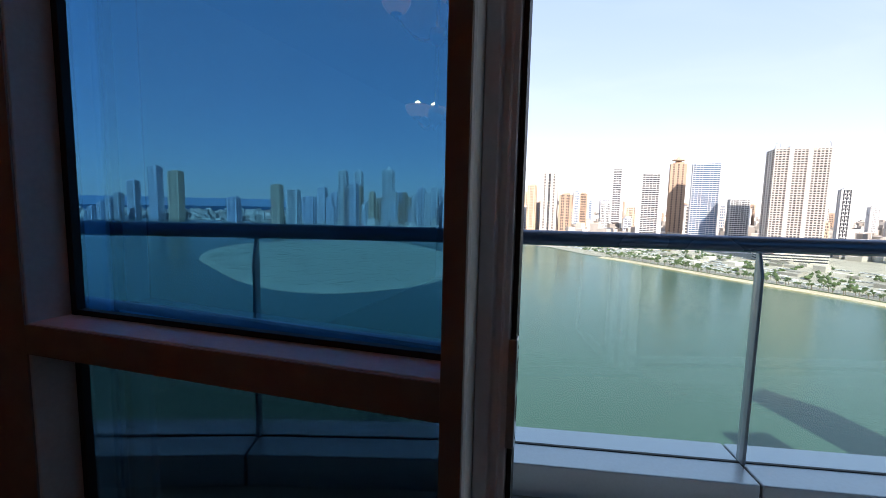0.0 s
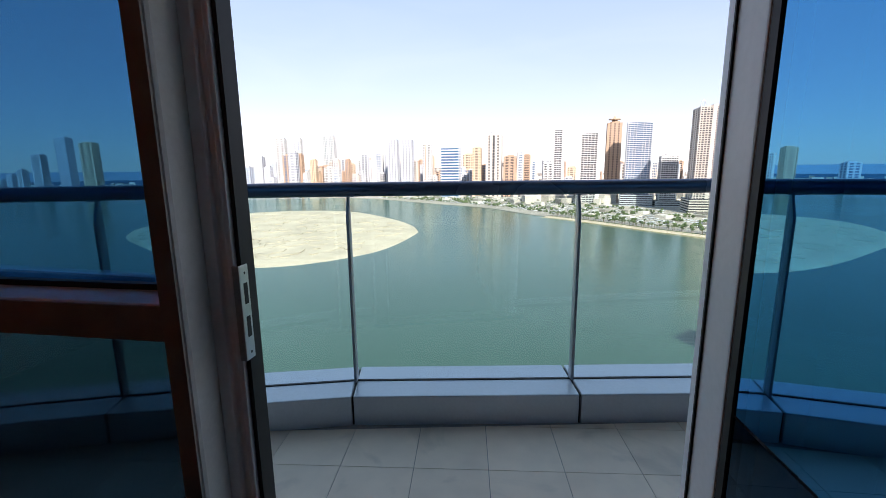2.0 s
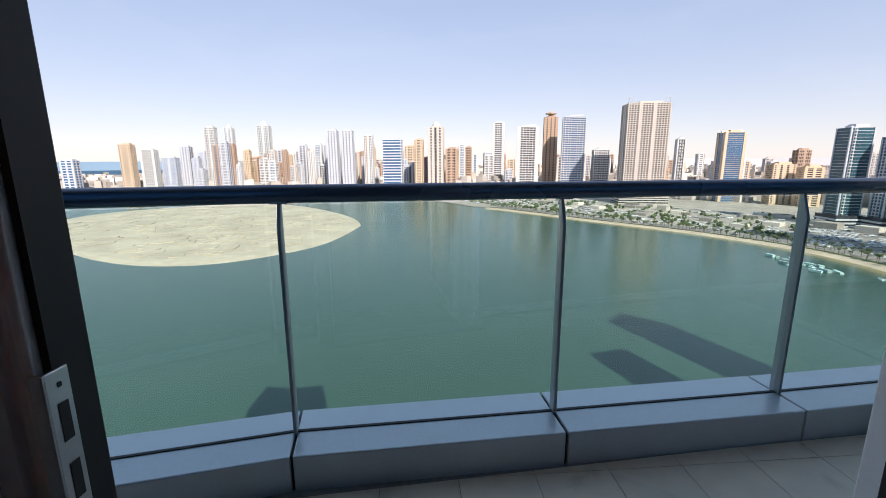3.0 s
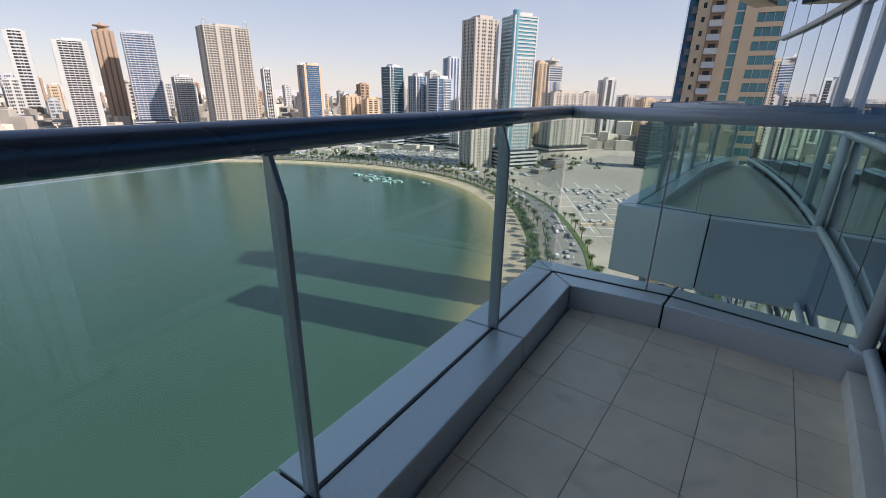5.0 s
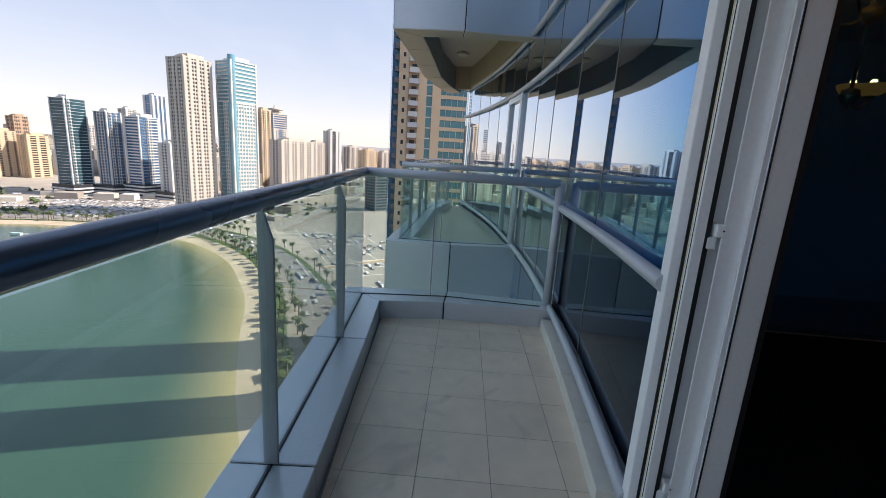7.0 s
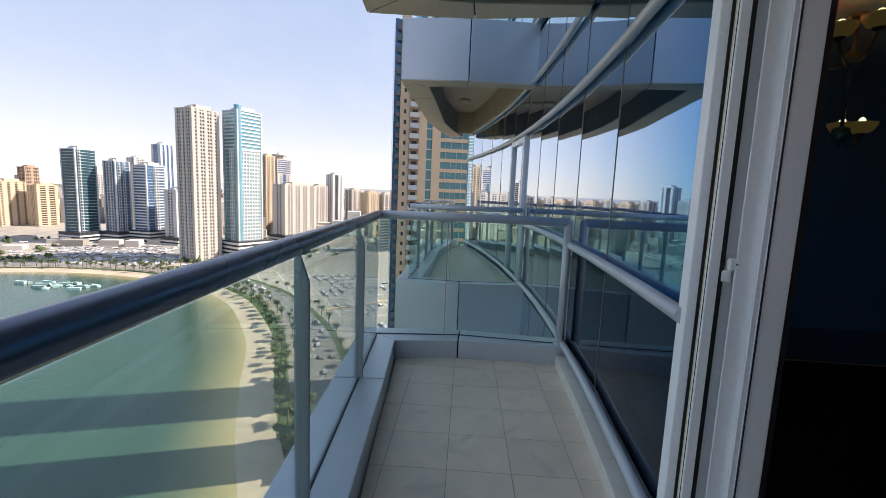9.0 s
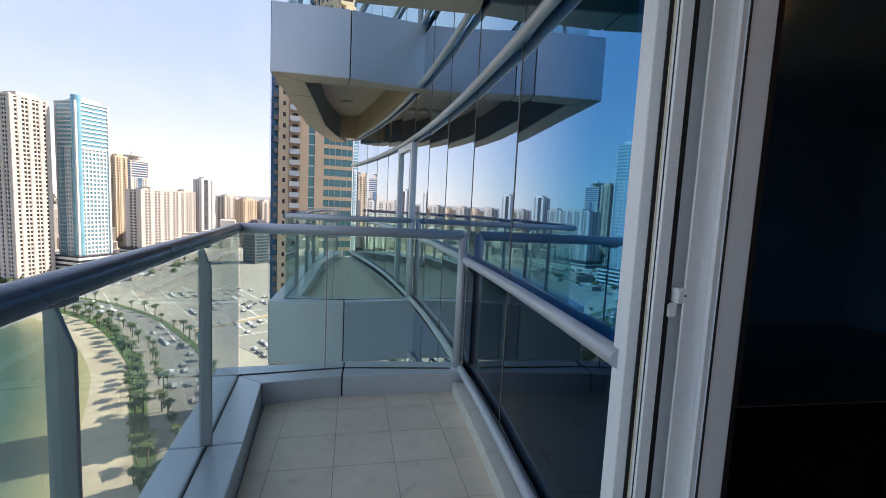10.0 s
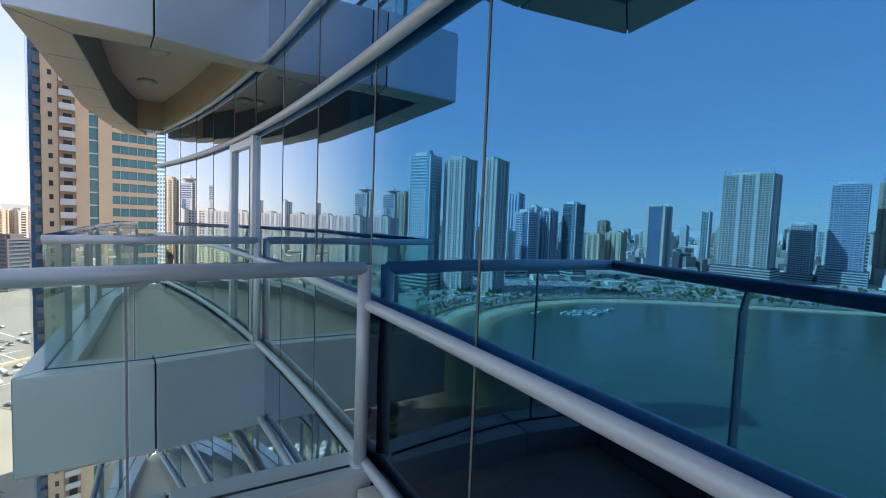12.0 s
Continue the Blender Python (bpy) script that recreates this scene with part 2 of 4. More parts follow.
wt.links.new(co.outputs["Object"], nz.inputs["Vector"])
wt.links.new(nz.outputs["Fac"], bp.inputs["Height"])
wt.links.new(bp.outputs[0], wb.inputs["Normal"])


def glow(name, color, strength):
    m = bpy.data.materials.new(name)
    m.use_nodes = True
    b = m.node_tree.nodes["Principled BSDF"]
    b.inputs["Base Color"].default_value = (*color, 1)
    b.inputs["Emission Color"].default_value = (*color, 1)
    b.inputs["Emission Strength"].default_value = strength
    return m


BULB = glow("warm lamp bulb", (1.0, 0.29, 0.085), 9.0)
AMBER = glow("amber glass bowl", (0.60, 0.12, 0.015), 0.25)
# Backdrop glow: brightness of haze and far sea is painted, no lamps.
GLOW_HAZE = glow("glowing haze backdrop", (0.45, 0.45, 0.46), 0.28)
GLOW_SEA = glow("glowing sea backdrop", (0.16, 0.25, 0.34), 0.16)
# Sky reflected by far waves is put into this blue; gloss kept low.
FAR_SEA = mat("blue sea with reflected sky in it", (0.035, 0.095, 0.15), 0.6, 0, 0.004, 0.2, 0, 0.0015, spec=0.15)
DIFFUSER = mat("frosted lamp diffuser", (0.75, 0.66, 0.50), 0.5)


# ---- mesh helpers ----
def mesh_of(verts, faces, name):
    me = bpy.data.meshes.new(name)
    me.from_pydata(verts, [], faces)
    me.update()
    return me


class Build:
    """Gathers boxes, prisms and tubes into one mesh."""

    def __init__(self):
        self.v, self.f, self.smooth = [], [], []

    def prism(self, base, z0, z1, top=None):
        """An upright prism on a counter-clockwise polygon; z0, z1 and top may taper it."""
        top = top or base
        n, k = len(base), len(self.v)
        self.v += [(p[0], p[1], z0) for p in base] + [(p[0], p[1], z1) for p in top]
        self.f += [tuple(range(k + n - 1, k - 1, -1)), tuple(range(k + n, k + 2 * n))]
        self.f += [(k + i, k + (i + 1) % n, k + n + (i + 1) % n, k + n + i) for i in range(n)]
        self.smooth += [False] * (n + 2)
        return self

    def box(self, x0, x1, y0, y1, z0, z1):
        return self.prism([(x0, y0), (x1, y0), (x1, y1), (x0, y1)], z0, z1)

    def obox(self, c, u, hw, hd, z0, z1):
        """A box about c whose width runs along the unit vector u."""
        n = (-u[1], u[0])
        return self.prism([(c[0] + a * u[0] * hw + b * n[0] * hd, c[1] + a * u[1] * hw + b * n[1] * hd) for a, b in ((-1, -1), (1, -1), (1, 1), (-1, 1))], z0, z1)

    def tube(self, pts, r, n=14, cap=True):
        pts = [Vector(p) for p in pts]
        k = len(self.v)
        for i, p in enumerate(pts):
            a = (pts[i] - pts[i - 1]).normalized() if i else (pts[1] - pts[0]).normalized()
            b = (pts[i + 1] - pts[i]).normalized() if i < len(pts) - 1 else a
            t = (a + b).normalized()
            up = Vector((0, 0, 1)) if abs(a.z) < 0.9 and abs(b.z) < 0.9 else (Vector((a.y, -a.x, 0)) if abs(a.z) < 0.5 else Vector((b.y, -b.x, 0)))
            if up.length < 0.1:
                up = Vector((1, 0, 0))
            s = t.cross(up).normalized()
            w = s.cross(t).normalized()
            stretch = 1 / max(0.5, t.dot(a))
            in_plane = (b - a)
            for j in range(n):
                q = 2 * math.pi * j / n
                off = s * math.cos(q) * r + w * math.sin(q) * r
                if in_plane.length > 1e-4:
                    d = in_plane.normalized()
                    off += d * off.dot(d) * (stretch - 1)
                self.v.append(tuple(p + off))
        m = len(pts)
        for i in range(m - 1):
            for j in range(n):
                self.f.append((k + i * n + j, k + i * n + (j + 1) % n, k + (i + 1) * n + (j + 1) % n, k + (i + 1) * n + j))
                self.smooth.append(True)
        if cap:
            self.f += [tuple(range(k + n - 1, k - 1, -1)), tuple(range(k + (m - 1) * n, k + m * n))]
            self.smooth += [False, False]
        return self

    def lathe(self, prof, c, n=20):
        """A turned shape: prof holds (radius, height) pairs about the upright axis through c."""
        k = len(self.v)
        for r, z in prof:
            self.v += [(c[0] + r * math.cos(2 * math.pi * j / n), c[1] + r * math.sin(2 * math.pi * j / n), c[2] + z) for j in range(n)]
        for i in range(len(prof) - 1):
            for j in range(n):
                self.f.append((k + i * n + j, k + i * n + (j + 1) % n, k + (i + 1) * n + (j + 1) % n, k + (i + 1) * n + j))
                self.smooth.append(True)
        return self

    def mesh(self, name, material):
        me = mesh_of(self.v, self.f, name)
        for p, s in zip(me.polygons, self.smooth):
            p.use_smooth = s
        me.materials.append(material)
        return me


def part(name, b, material, parent=None, label="", bevel=0.0):
    """Links a Build as one mesh object, under a thing where one is given."""
    ob = new(name, b.mesh(name, material))
    if parent:
        ob.parent = parent
    if label:
        ob["label"] = label
    if bevel:
        md = ob.modifiers.new("bevel", "BEVEL")
        md.width, md.segments, md.limit_method, md.angle_limit = bevel, 2, "ANGLE", radians(40)
    return ob


def coated(ob, out):
    """Leaves the mirror coating on the faces that look along out; the others become plain glass."""
    ob.data.materials.append(INNER_GLASS)
    for p in ob.data.polygons:
        p.material_index = 0 if p.normal.dot(Vector(out)) > 0.7 else 1
    return ob


def thing(name, label, category, group="", kind="", at=(0, 0, 0)):
    ob = new(name)
    ob.location = at
    ob.empty_display_size = 0.1
    return tagged(ob, label, category, group, kind)


# ---- plan of the tower front ----
STOREY = 3.55
LINE_PTS = [(-3.72, 0.50), (-3.0, 0.82), (-1.915, 1.20), (-0.76, 1.528), (0.423, 1.716), (1.615, 1.912), (2.53, 2.074), (2.69, 1.345), (2.70, 0.42)]
JOINTS = [-7.4, -6.4, -5.45, -4.5, -3.6, -2.7, -1.83, -0.62, 0.58, 1.80, 2.78, 3.74, 4.63, 5.55, 6.43, 7.42, 8.34, 9.28, 10.2, 10.75]


def wall_y(x):
    """The outer face of the curved glass wall."""
    return 0.30 + 0.0325 * (x - 1) + 0.0165 * (x - 1) ** 2


def same(p):
    return (p[0], p[1])


MU, MC = (math.cos(radians(7.06)), math.sin(radians(7.06))), (3.765, 2.36)


def mirrored(p):
    """The neighbour's balcony is the mirror image about a line square to the wall."""
    d = (p[0] - MC[0]) * MU[0] + (p[1] - MC[1]) * MU[1]
    return (p[0] - 2 * d * MU[0], p[1] - 2 * d * MU[1])


def offset(pts, d):
    """The polyline moved d to its left."""
    out = []
    for i, p in enumerate(pts):
        ns = []
        for a, b in ((i - 1, i), (i, i + 1)):
            if a >= 0 and b < len(pts):
                v = (Vector(pts[b]) - Vector(pts[a])).normalized()
                ns.append(Vector((-v.y, v.x)))
        n = sum(ns, Vector((0, 0))).normalized()
        out.append(tuple(Vector(p) + n * (d / max(0.35, n.dot(ns[0])))))
    return out


def ccw(poly):
    a = sum(p[0] * q[1] - q[0] * p[1] for p, q in zip(poly, poly[1:] + poly[:1]))
    return poly if a > 0 else poly[::-1]


def lerp(p, q, t):
    return tuple(a + (b - a) * t for a, b in zip(p, q))


def plate(b, c, u, prof, half):
    """A flat bar: the profile (inward depth, height) lies square to the line direction u."""
    n = (u[1], -u[0])
    k, m = len(b.v), len(prof)
    for s in (-half, half):
        b.v += [(c[0] + u[0] * s + n[0] * d, c[1] + u[1] * s + n[1] * d, z) for d, z in prof]
    b.f += [tuple(range(k + m - 1, k - 1, -1)), tuple(range(k + m, k + 2 * m))]
    b.f += [(k + i, k + (i + 1) % m, k + m + (i + 1) % m, k + m + i) for i in range(m)]
    b.smooth += [False] * (m + 2)
    return b


PANE_PTS = LINE_PTS[:7] + [(2.672, 1.49)] + LINE_PTS[8:]
INNER = offset(LINE_PTS, -0.178)[:6] + [(2.40, 1.872), (2.535, 1.345), (2.625, 0.42)]
OUTER = offset(LINE_PTS, 0.172)[:6] + [(2.668, 2.265), (2.845, 1.361), (2.845, 0.42)]


def balcony(T, z0):
    """One balcony: clad edge beam, slab, gasket line, glass railing with tube handrail, and round fittings under its
    slab.
    """
    side = 1 if T is same else -1
    edge = thing("balcony_edge", "grey aluminium clad balcony edge beam with dark joints", "balcony edge", kind="structure")
    core = Build()
    for i in range(1, len(LINE_PTS) - 1):
        a, b = (INNER[i], INNER[i + 1]), (OUTER[i], OUTER[i + 1])
        L = math.dist(LINE_PTS[i], LINE_PTS[i + 1])
        g = 0.006 / L
        quad = [lerp(*a, g), lerp(*a, 1 - g), lerp(*b, 1 - g), lerp(*b, g)]
        part("cladding_panel", Build().prism(ccw([T(p) for p in quad]), z0 - 0.67, z0 + 0.122), ALU, edge, bevel=0.006)
        under = [lerp(*a, g), lerp(*a, 1 - g), lerp(*b, 1 - g), lerp(*b, g)]
        part("soffit_panel", Build().prism(ccw([T(lerp(p, lerp(under[0], under[2], 0.5), 0.012)) for p in under]), z0 - 0.678, z0 - 0.671), FASCIA_UNDER, edge)
        # Thin brown sheet darkens the beam's inner face below the slab.
        il = offset(INNER, -0.006)
        part("inner_lining", Build().prism(ccw([T(p) for p in (il[i], il[i + 1], offset(INNER, -0.001)[i + 1], offset(INNER, -0.001)[i])]), z0 - 0.668, z0 - 0.165), DIM_BROWN, edge)
        ia, oa = offset(INNER, 0.02), offset(OUTER, -0.02)
        core.prism(ccw([T(p) for p in (ia[i], ia[i + 1], oa[i + 1], oa[i])]), z0 - 0.655, z0 + 0.112)
    part("joint_backing", core, GASKET, edge)
    strip = Build()
    for i in range(1, len(LINE_PTS) - 1):
        u = (Vector(LINE_PTS[i + 1]) - Vector(LINE_PTS[i])).normalized()
        c = lerp(LINE_PTS[i], LINE_PTS[i + 1], 0.5)
        n = (-u.y * 0.008, u.x * 0.008)
        p, q = LINE_PTS[i], LINE_PTS[i + 1]
        strip.prism(ccw([T((p[0] - n[0], p[1] - n[1])), T((q[0] - n[0], q[1] - n[1])), T((q[0] + n[0], q[1] + n[1])), T((p[0] + n[0], p[1] + n[1]))]), z0 + 0.118, z0 + 0.126)
    part("glazing_gasket", strip, GASKET, edge)
    # slab with a plaster soffit
    xs = [-3.6 + i * 0.5 for i in range(13)] + [2.6]
    back = [(x, wall_y(x) - 0.02) for x in xs] if T is same else [(x, wall_y(x) - 0.02) for x in (11.0, 10.2, 9.4, 8.5, 7.6, 6.7, 5.9, 5.3)]
    poly = [T(p) for p in offset(INNER, 0.03)[1:]] + [(b[0], b[1]) for b in back[::-1]]
    slab = Build().prism(ccw(poly), z0 - 0.16, z0 - 0.048)
    if not (T is same and z0 == 0):
        tagged(part("balcony_floor", Build().prism(ccw(poly), z0 - 0.047, z0 - 0.036), TILE), "pale beige tiled floor of another balcony", "floor", kind="structure")
    tagged(part("balcony_slab", slab, SOFFIT), "plastered concrete balcony slab with painted soffit", "slab", kind="structure")
    # railing
    rail = thing("balcony_railing", "glass balcony railing with grey tubular handrail on a clad edge", "railing", group="balcony railings")
    hp = [(*T(p), z0 + 1.182) for p in LINE_PTS[1:7]]
    e = T((2.70, 0.47))
    hp += [(*T(LINE_PTS[7]), z0 + 1.182), (*e, z0 + 1.182)]
    part("handrail", Build().tube(hp[:6], 0.037, 18), SHADED_RAIL, rail)
    part("end_rail", Build().tube(hp[5:], 0.0368, 18), RAILM, rail)
    part("end_post", Build().tube([(*e, z0 + 1.2), (*e, z0 + 0.10)], 0.035, 16), RAILM, rail)
    part("post_flange", Build().lathe([(0.0, 0.012), (0.055, 0.012), (0.055, 0.0)], (*e, z0 + 0.121)), RAILM, rail)
    for i in range(1, len(LINE_PTS) - 1):
        p, q = PANE_PTS[i], PANE_PTS[i + 1]
        u = (Vector(q) - Vector(p)).normalized()
        n = Vector((-u.y, u.x)) * 0.005
        s = 0.012 / math.dist(p, q)
        a, b = Vector(lerp(p, q, s)), Vector(lerp(p, q, 1 - s))
        part("glass_pane", Build().prism(ccw([T(v) for v in (a - n, b - n, b + n, a + n)]), z0 + 0.118, z0 + 1.14), CLEAR, rail)
        if i < 6:
            c, uu = T(p), Vector(T((p[0] + u.x, p[1] + u.y))) - Vector(T(p))
            prof = [(side * d, z0 + z) for d, z in ((-0.028, 0.123), (0.030, 0.123), (0.030, 1.035), (-0.008, 1.150), (-0.028, 1.150))]
            part("post", plate(Build(), c, uu, prof, 0.0075), POST, rail, bevel=0.003)
            part("saddle", plate(Build(), c, uu, [(side * d, z0 + z) for d, z in ((-0.012, 1.143), (0.022, 1.143), (0.022, 1.152), (-0.012, 1.152))], 0.035), POST, rail)
    j = T(PANE_PTS[7])
    uu = Vector(T((PANE_PTS[7][0], PANE_PTS[7][1] - 1))) - Vector(j)
    part("glass_clip", plate(Build(), j, uu, [(side * d, z0 + z) for d, z in ((-0.012, 1.128), (0.014, 1.128), (0.014, 1.150), (-0.012, 1.150))], 0.075), POST, rail, bevel=0.002)
    part("joint_bead", plate(Build(), j, uu, [(side * d, z0 + z) for d, z in ((-0.007, 0.123), (0.008, 0.123), (0.008, 1.128), (-0.007, 1.128))], 0.004), POST, rail)
    # two round fittings under the slab: a lamp, and a lamp shape for the flat vent
    if T is not same:
        for k, p in enumerate(((-0.75, 0.93), (0.9, 1.05))):
            c = T(p)
            lamp = thing("soffit_lamp", "round frosted soffit fitting on tan plaster", "lamp", group="soffit lamps")
            part("ring", Build().lathe([(0.0, 0.0), (0.11, 0.0), (0.13, -0.02), (0.13, -0.045), (0.10, -0.05)], (*c, z0 - 0.16)), SOFFIT, lamp)
            part("diffuser", Build().lathe([(0.10, -0.048), (0.075, -0.07), (0.0, -0.078)], (*c, z0 - 0.16)), DIFFUSER, lamp)
    # tan beam along the glass wall under the slab
    bx = [x for x in [-3.4, -2.4, -1.4, -0.4, 0.6, 1.6, 2.42]] if T is same else [5.45, 5.9, 6.6, 7.5, 8.4, 9.3, 10.1]
    bm = Build()
    for x0, x1 in zip(bx, bx[1:]):
        bm.prism(ccw([(x0, wall_y(x0) + 0.004), (x1, wall_y(x1) + 0.004), (x1, wall_y(x1) + 0.11), (x0, wall_y(x0) + 0.11)]), z0 - 0.62, z0 - 0.161)
    if T is mirrored:
        a, b = Vector(T(offset(INNER, 0.01)[1])), Vector(T(offset(INNER, 0.01)[2]))
        p, q = a.lerp(b, 0.55), a.lerp(b, 0.62)
        bm.prism(ccw([tuple(p), tuple(q), (q.x, wall_y(q.x) + 0.08), (p.x, wall_y(p.x) + 0.08)]), z0 - 0.66, z0 - 0.161)
    tagged(part("soffit_beam", bm, BEAM), "tan painted beam along the glass wall", "beam", kind="structure")
    return edge


for level in (-1, 0, 1):
    balcony(same, level * STOREY)
    balcony(mirrored, level * STOREY)

# ---- curved glass front ----


def bay(x0, x1, z0, z1, name, parent, m, t=0.012, back=0.0):
    p, q = Vector((x0 + 0.004, wall_y(x0 + 0.004) - back)), Vector((x1 - 0.004, wall_y(x1 - 0.004) - back))
    u = (q - p).normalized()
    n = Vector((-u.y, u.x)) * t
    return coated(part(name, Build().prism(ccw([tuple(p - n), tuple(q - n), tuple(q), tuple(p)]), z0, z1), m, parent), (*n.normalized(), 0))


wall = thing("wall_front", "curved blue mirror-glass curtain wall with grey tubes", "glass wall", kind="structure")
for k in (-2, -1, 0, 1, 2):
    zb = k * STOREY
    for i, (x0, x1) in enumerate(zip(JOINTS, JOINTS[1:])):
        if k == 0 and x0 == -0.62:
            continue
        if k == 0:
            bay(x0, x1, 0.06, 0.955, "glass_pane", wall, BRIGHT_MIRROR if x0 > 2.7 else LOW_MIRROR)
            bay(x0, x1, 0.963, 2.30, "glass_pane", wall, MIRROR)
            bay(x0, x1, 2.308, 2.92, "glass_pane", wall, MIRROR)
            bay(x0, x1, 2.928, 3.55, "spandrel_pane", wall, MIRROR)
        else:
            bay(x0, x1, zb + 0.06, zb + 2.30, "glass_pane", wall, MIRROR)
            bay(x0, x1, zb + 2.308, zb + 3.55, "spandrel_pane", wall, MIRROR)
    over = Build()
    over.prism(ccw([(-0.62, wall_y(-0.62) - 0.012), (0.58, wall_y(0.58) - 0.012), (0.58, wall_y(0.58)), (-0.62, wall_y(-0.62))]), 2.34, 3.55)
    if k == 0:
        coated(part("glass_pane", over, MIRROR, wall), (0, 1, 0))
    fine = [x / 2 for x in range(-14, 22)]
    for zt, r in ((0.13, 0.03), (0.99, 0.031), (2.30, 0.032), (2.93, 0.03)):
        for lo, hi in (((-7.0, -0.68), (0.54, 10.6)) if zt < 2 and k == 0 else ((-7.0, 10.6),)):
            xs = [lo] + [x for x in fine if lo + 0.1 < x < hi - 0.1] + [hi]
            part("facade_tube", Build().tube([(x, wall_y(x) + 0.045, zb + zt) for x in xs], r, 14), RAILM, wall, "grey tube fixed along the glass")
gk = Build()
for x in JOINTS:
    u = Vector((1, 0.0325 + 0.033 * (x - 1))).normalized()
    gk.obox((x, wall_y(x) - 0.006), u, 0.005, 0.009, -7, 10.6)
part("joint_sealant", gk, SEAL_GREY, wall)

# neighbour's balcony door, a grey frame set into the glass
nd = thing("door_2", "grey aluminium framed glass balcony door, closed", "door", kind="structure")
for x in (5.55, 6.43):
    u = Vector((1, 0.0325 + 0.033 * (x - 1))).normalized()
    part("door_jamb", Build().obox((x, wall_y(x) + 0.012), u, 0.045, 0.03, 0.06, 2.27), ALU, nd, bevel=0.004)
p, q = (5.55, wall_y(5.55)), (6.43, wall_y(6.43))
part("door_head", Build().prism(ccw([(p[0], p[1] - 0.01), (q[0], q[1] - 0.01), (q[0], q[1] + 0.04), (p[0], p[1] + 0.04)]), 2.18, 2.262), ALU, nd)
part("door_stile", Build().obox((5.67, wall_y(5.67) + 0.012), (1, 0.16), 0.02, 0.015, 0.08, 2.17), GASKET, nd)

# ---- tower body around the room ----
front = [(-8 + i * 0.75, wall_y(-8 + i * 0.75) - 0.16) for i in range(26)]
foot = [(-8, -14), (12.0, -14), (10.9, wall_y(10.75) - 0.16)] + [p for p in front[::-1] if p[0] < 10.7]
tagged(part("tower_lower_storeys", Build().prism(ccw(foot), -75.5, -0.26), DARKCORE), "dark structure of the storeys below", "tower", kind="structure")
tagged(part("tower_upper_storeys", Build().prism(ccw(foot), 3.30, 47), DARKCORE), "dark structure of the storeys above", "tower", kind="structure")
shell = thing("room_shell", "white plastered room walls round the balcony door", "wall", kind="structure")
part("wall_back", Build().box(-8, 12, -6.3, -6.0, -0.26, 3.3), INTERIOR, shell)
part("wall_left", Build().box(-3.4, -3.2, -6.0, 0.30, -0.02, 3.3), INTERIOR, shell)
part("wall_right", Build().box(3.3, 3.5, -6.0, 0.35, -0.02, 3.3), INTERIOR, shell)
part("wall_far_left", Build().box(-8, -7.7, -6.0, 0.9, -0.26, 3.3), INTERIOR, shell)
part("wall_far_right", Build().box(10.6, 10.9, -6.0, wall_y(10.75) - 0.05, -7, 10.6), ALU, shell)
tagged(part("room_floor", Build().prism(ccw([(-7.7, -6), (10.6, -6), (10.6, 1.8), (7, 0.9), (3.5, 0.2), (0.5, 0.21), (-0.7, 0.21), (-3.4, 0.3), (-7.7, 0.8)]), -0.26, -0.004), ROOMFLOOR), "dark polished room floor", "floor", kind="structure")
tagged(part("room_ceiling", Build().prism(ccw([(-7.7, -6), (10.6, -6), (10.6, 1.8), (7, 0.9), (3.5, 0.2), (-3.4, 0.25), (-7.7, 0.8)]), 2.75, 3.3), INTERIOR), "white plastered room ceiling", "ceiling", kind="structure")

# window beside the door: splayed reveal, transom, mullions
win = thing("window_1", "blue tinted fixed window with cream mullions and transom", "window", kind="structure")
part("mullion", Build().prism(ccw([(-3.19, 0.17), (-1.778, 0.17), (-1.768, 0.30), (-3.19, 0.33)]), 0, 2.75), CREAM, win, bevel=0.004)
part("mullion", Build().box(-0.656, -0.607, 0.17, 0.30, 0, 2.75), CREAM, win, bevel=0.012)
part("transom", Build().box(-1.83, -0.657, 0.172, 0.29, 0.918, 1.003), CREAM, win, bevel=0.004)
part("head", Build().box(-1.83, -0.657, 0.172, 0.29, 2.62, 2.75), CREAM, win)
part("sill", Build().box(-1.83, -0.657, 0.172, 0.29, 0.0, 0.09), CREAM, win)
gb = Build()
for z0, z1 in ((0.993, 1.018), (0.895, 0.923)):
    gb.box(-1.768, -0.66, 0.270, 0.291, z0, z1)
for x in (-1.767, -0.677):
    gb.box(x, x + 0.022, 0.268, 0.2905, 0.09, 2.62)
part("gasket", gb, GASKET, win)
# Thin brown sheets put warm lamplight into the cream mullions' room-side colour.
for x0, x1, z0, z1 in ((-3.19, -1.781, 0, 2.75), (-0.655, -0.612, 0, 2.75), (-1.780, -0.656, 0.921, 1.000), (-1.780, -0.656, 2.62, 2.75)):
    part("front_lining", Build().box(x0, x1, 0.1645, 0.1695, z0, z1), DIM_BROWN, win, "brown lamplight tone on the room side")

# door frame
df = thing("door_frame", "white aluminium balcony door frame with hinges and strike plate", "door frame", kind="structure")
part("left_jamb", Build().prism(ccw([(-0.606, 0.252), (-0.575, 0.252), (-0.571, 0.262), (-0.556, 0.264), (-0.553, 0.256), (-0.540, 0.258), (-0.538, 0.315), (-0.62, 0.335), (-0.606, 0.30)]), 0, 2.27), WHITE, df, bevel=0.003)
part("jamb_seal", Build().box(-0.5375, -0.527, 0.268, 0.318, 0.0, 2.27), GASKET, df)
part("jamb_lip", Build().box(-0.64, -0.546, 0.3355, 0.346, 0.0, 2.27), GASKET, df, bevel=0.003)
part("right_jamb", Build().box(0.471, 0.588, 0.285, 0.302, 0, 2.27), WHITE, df, bevel=0.003)
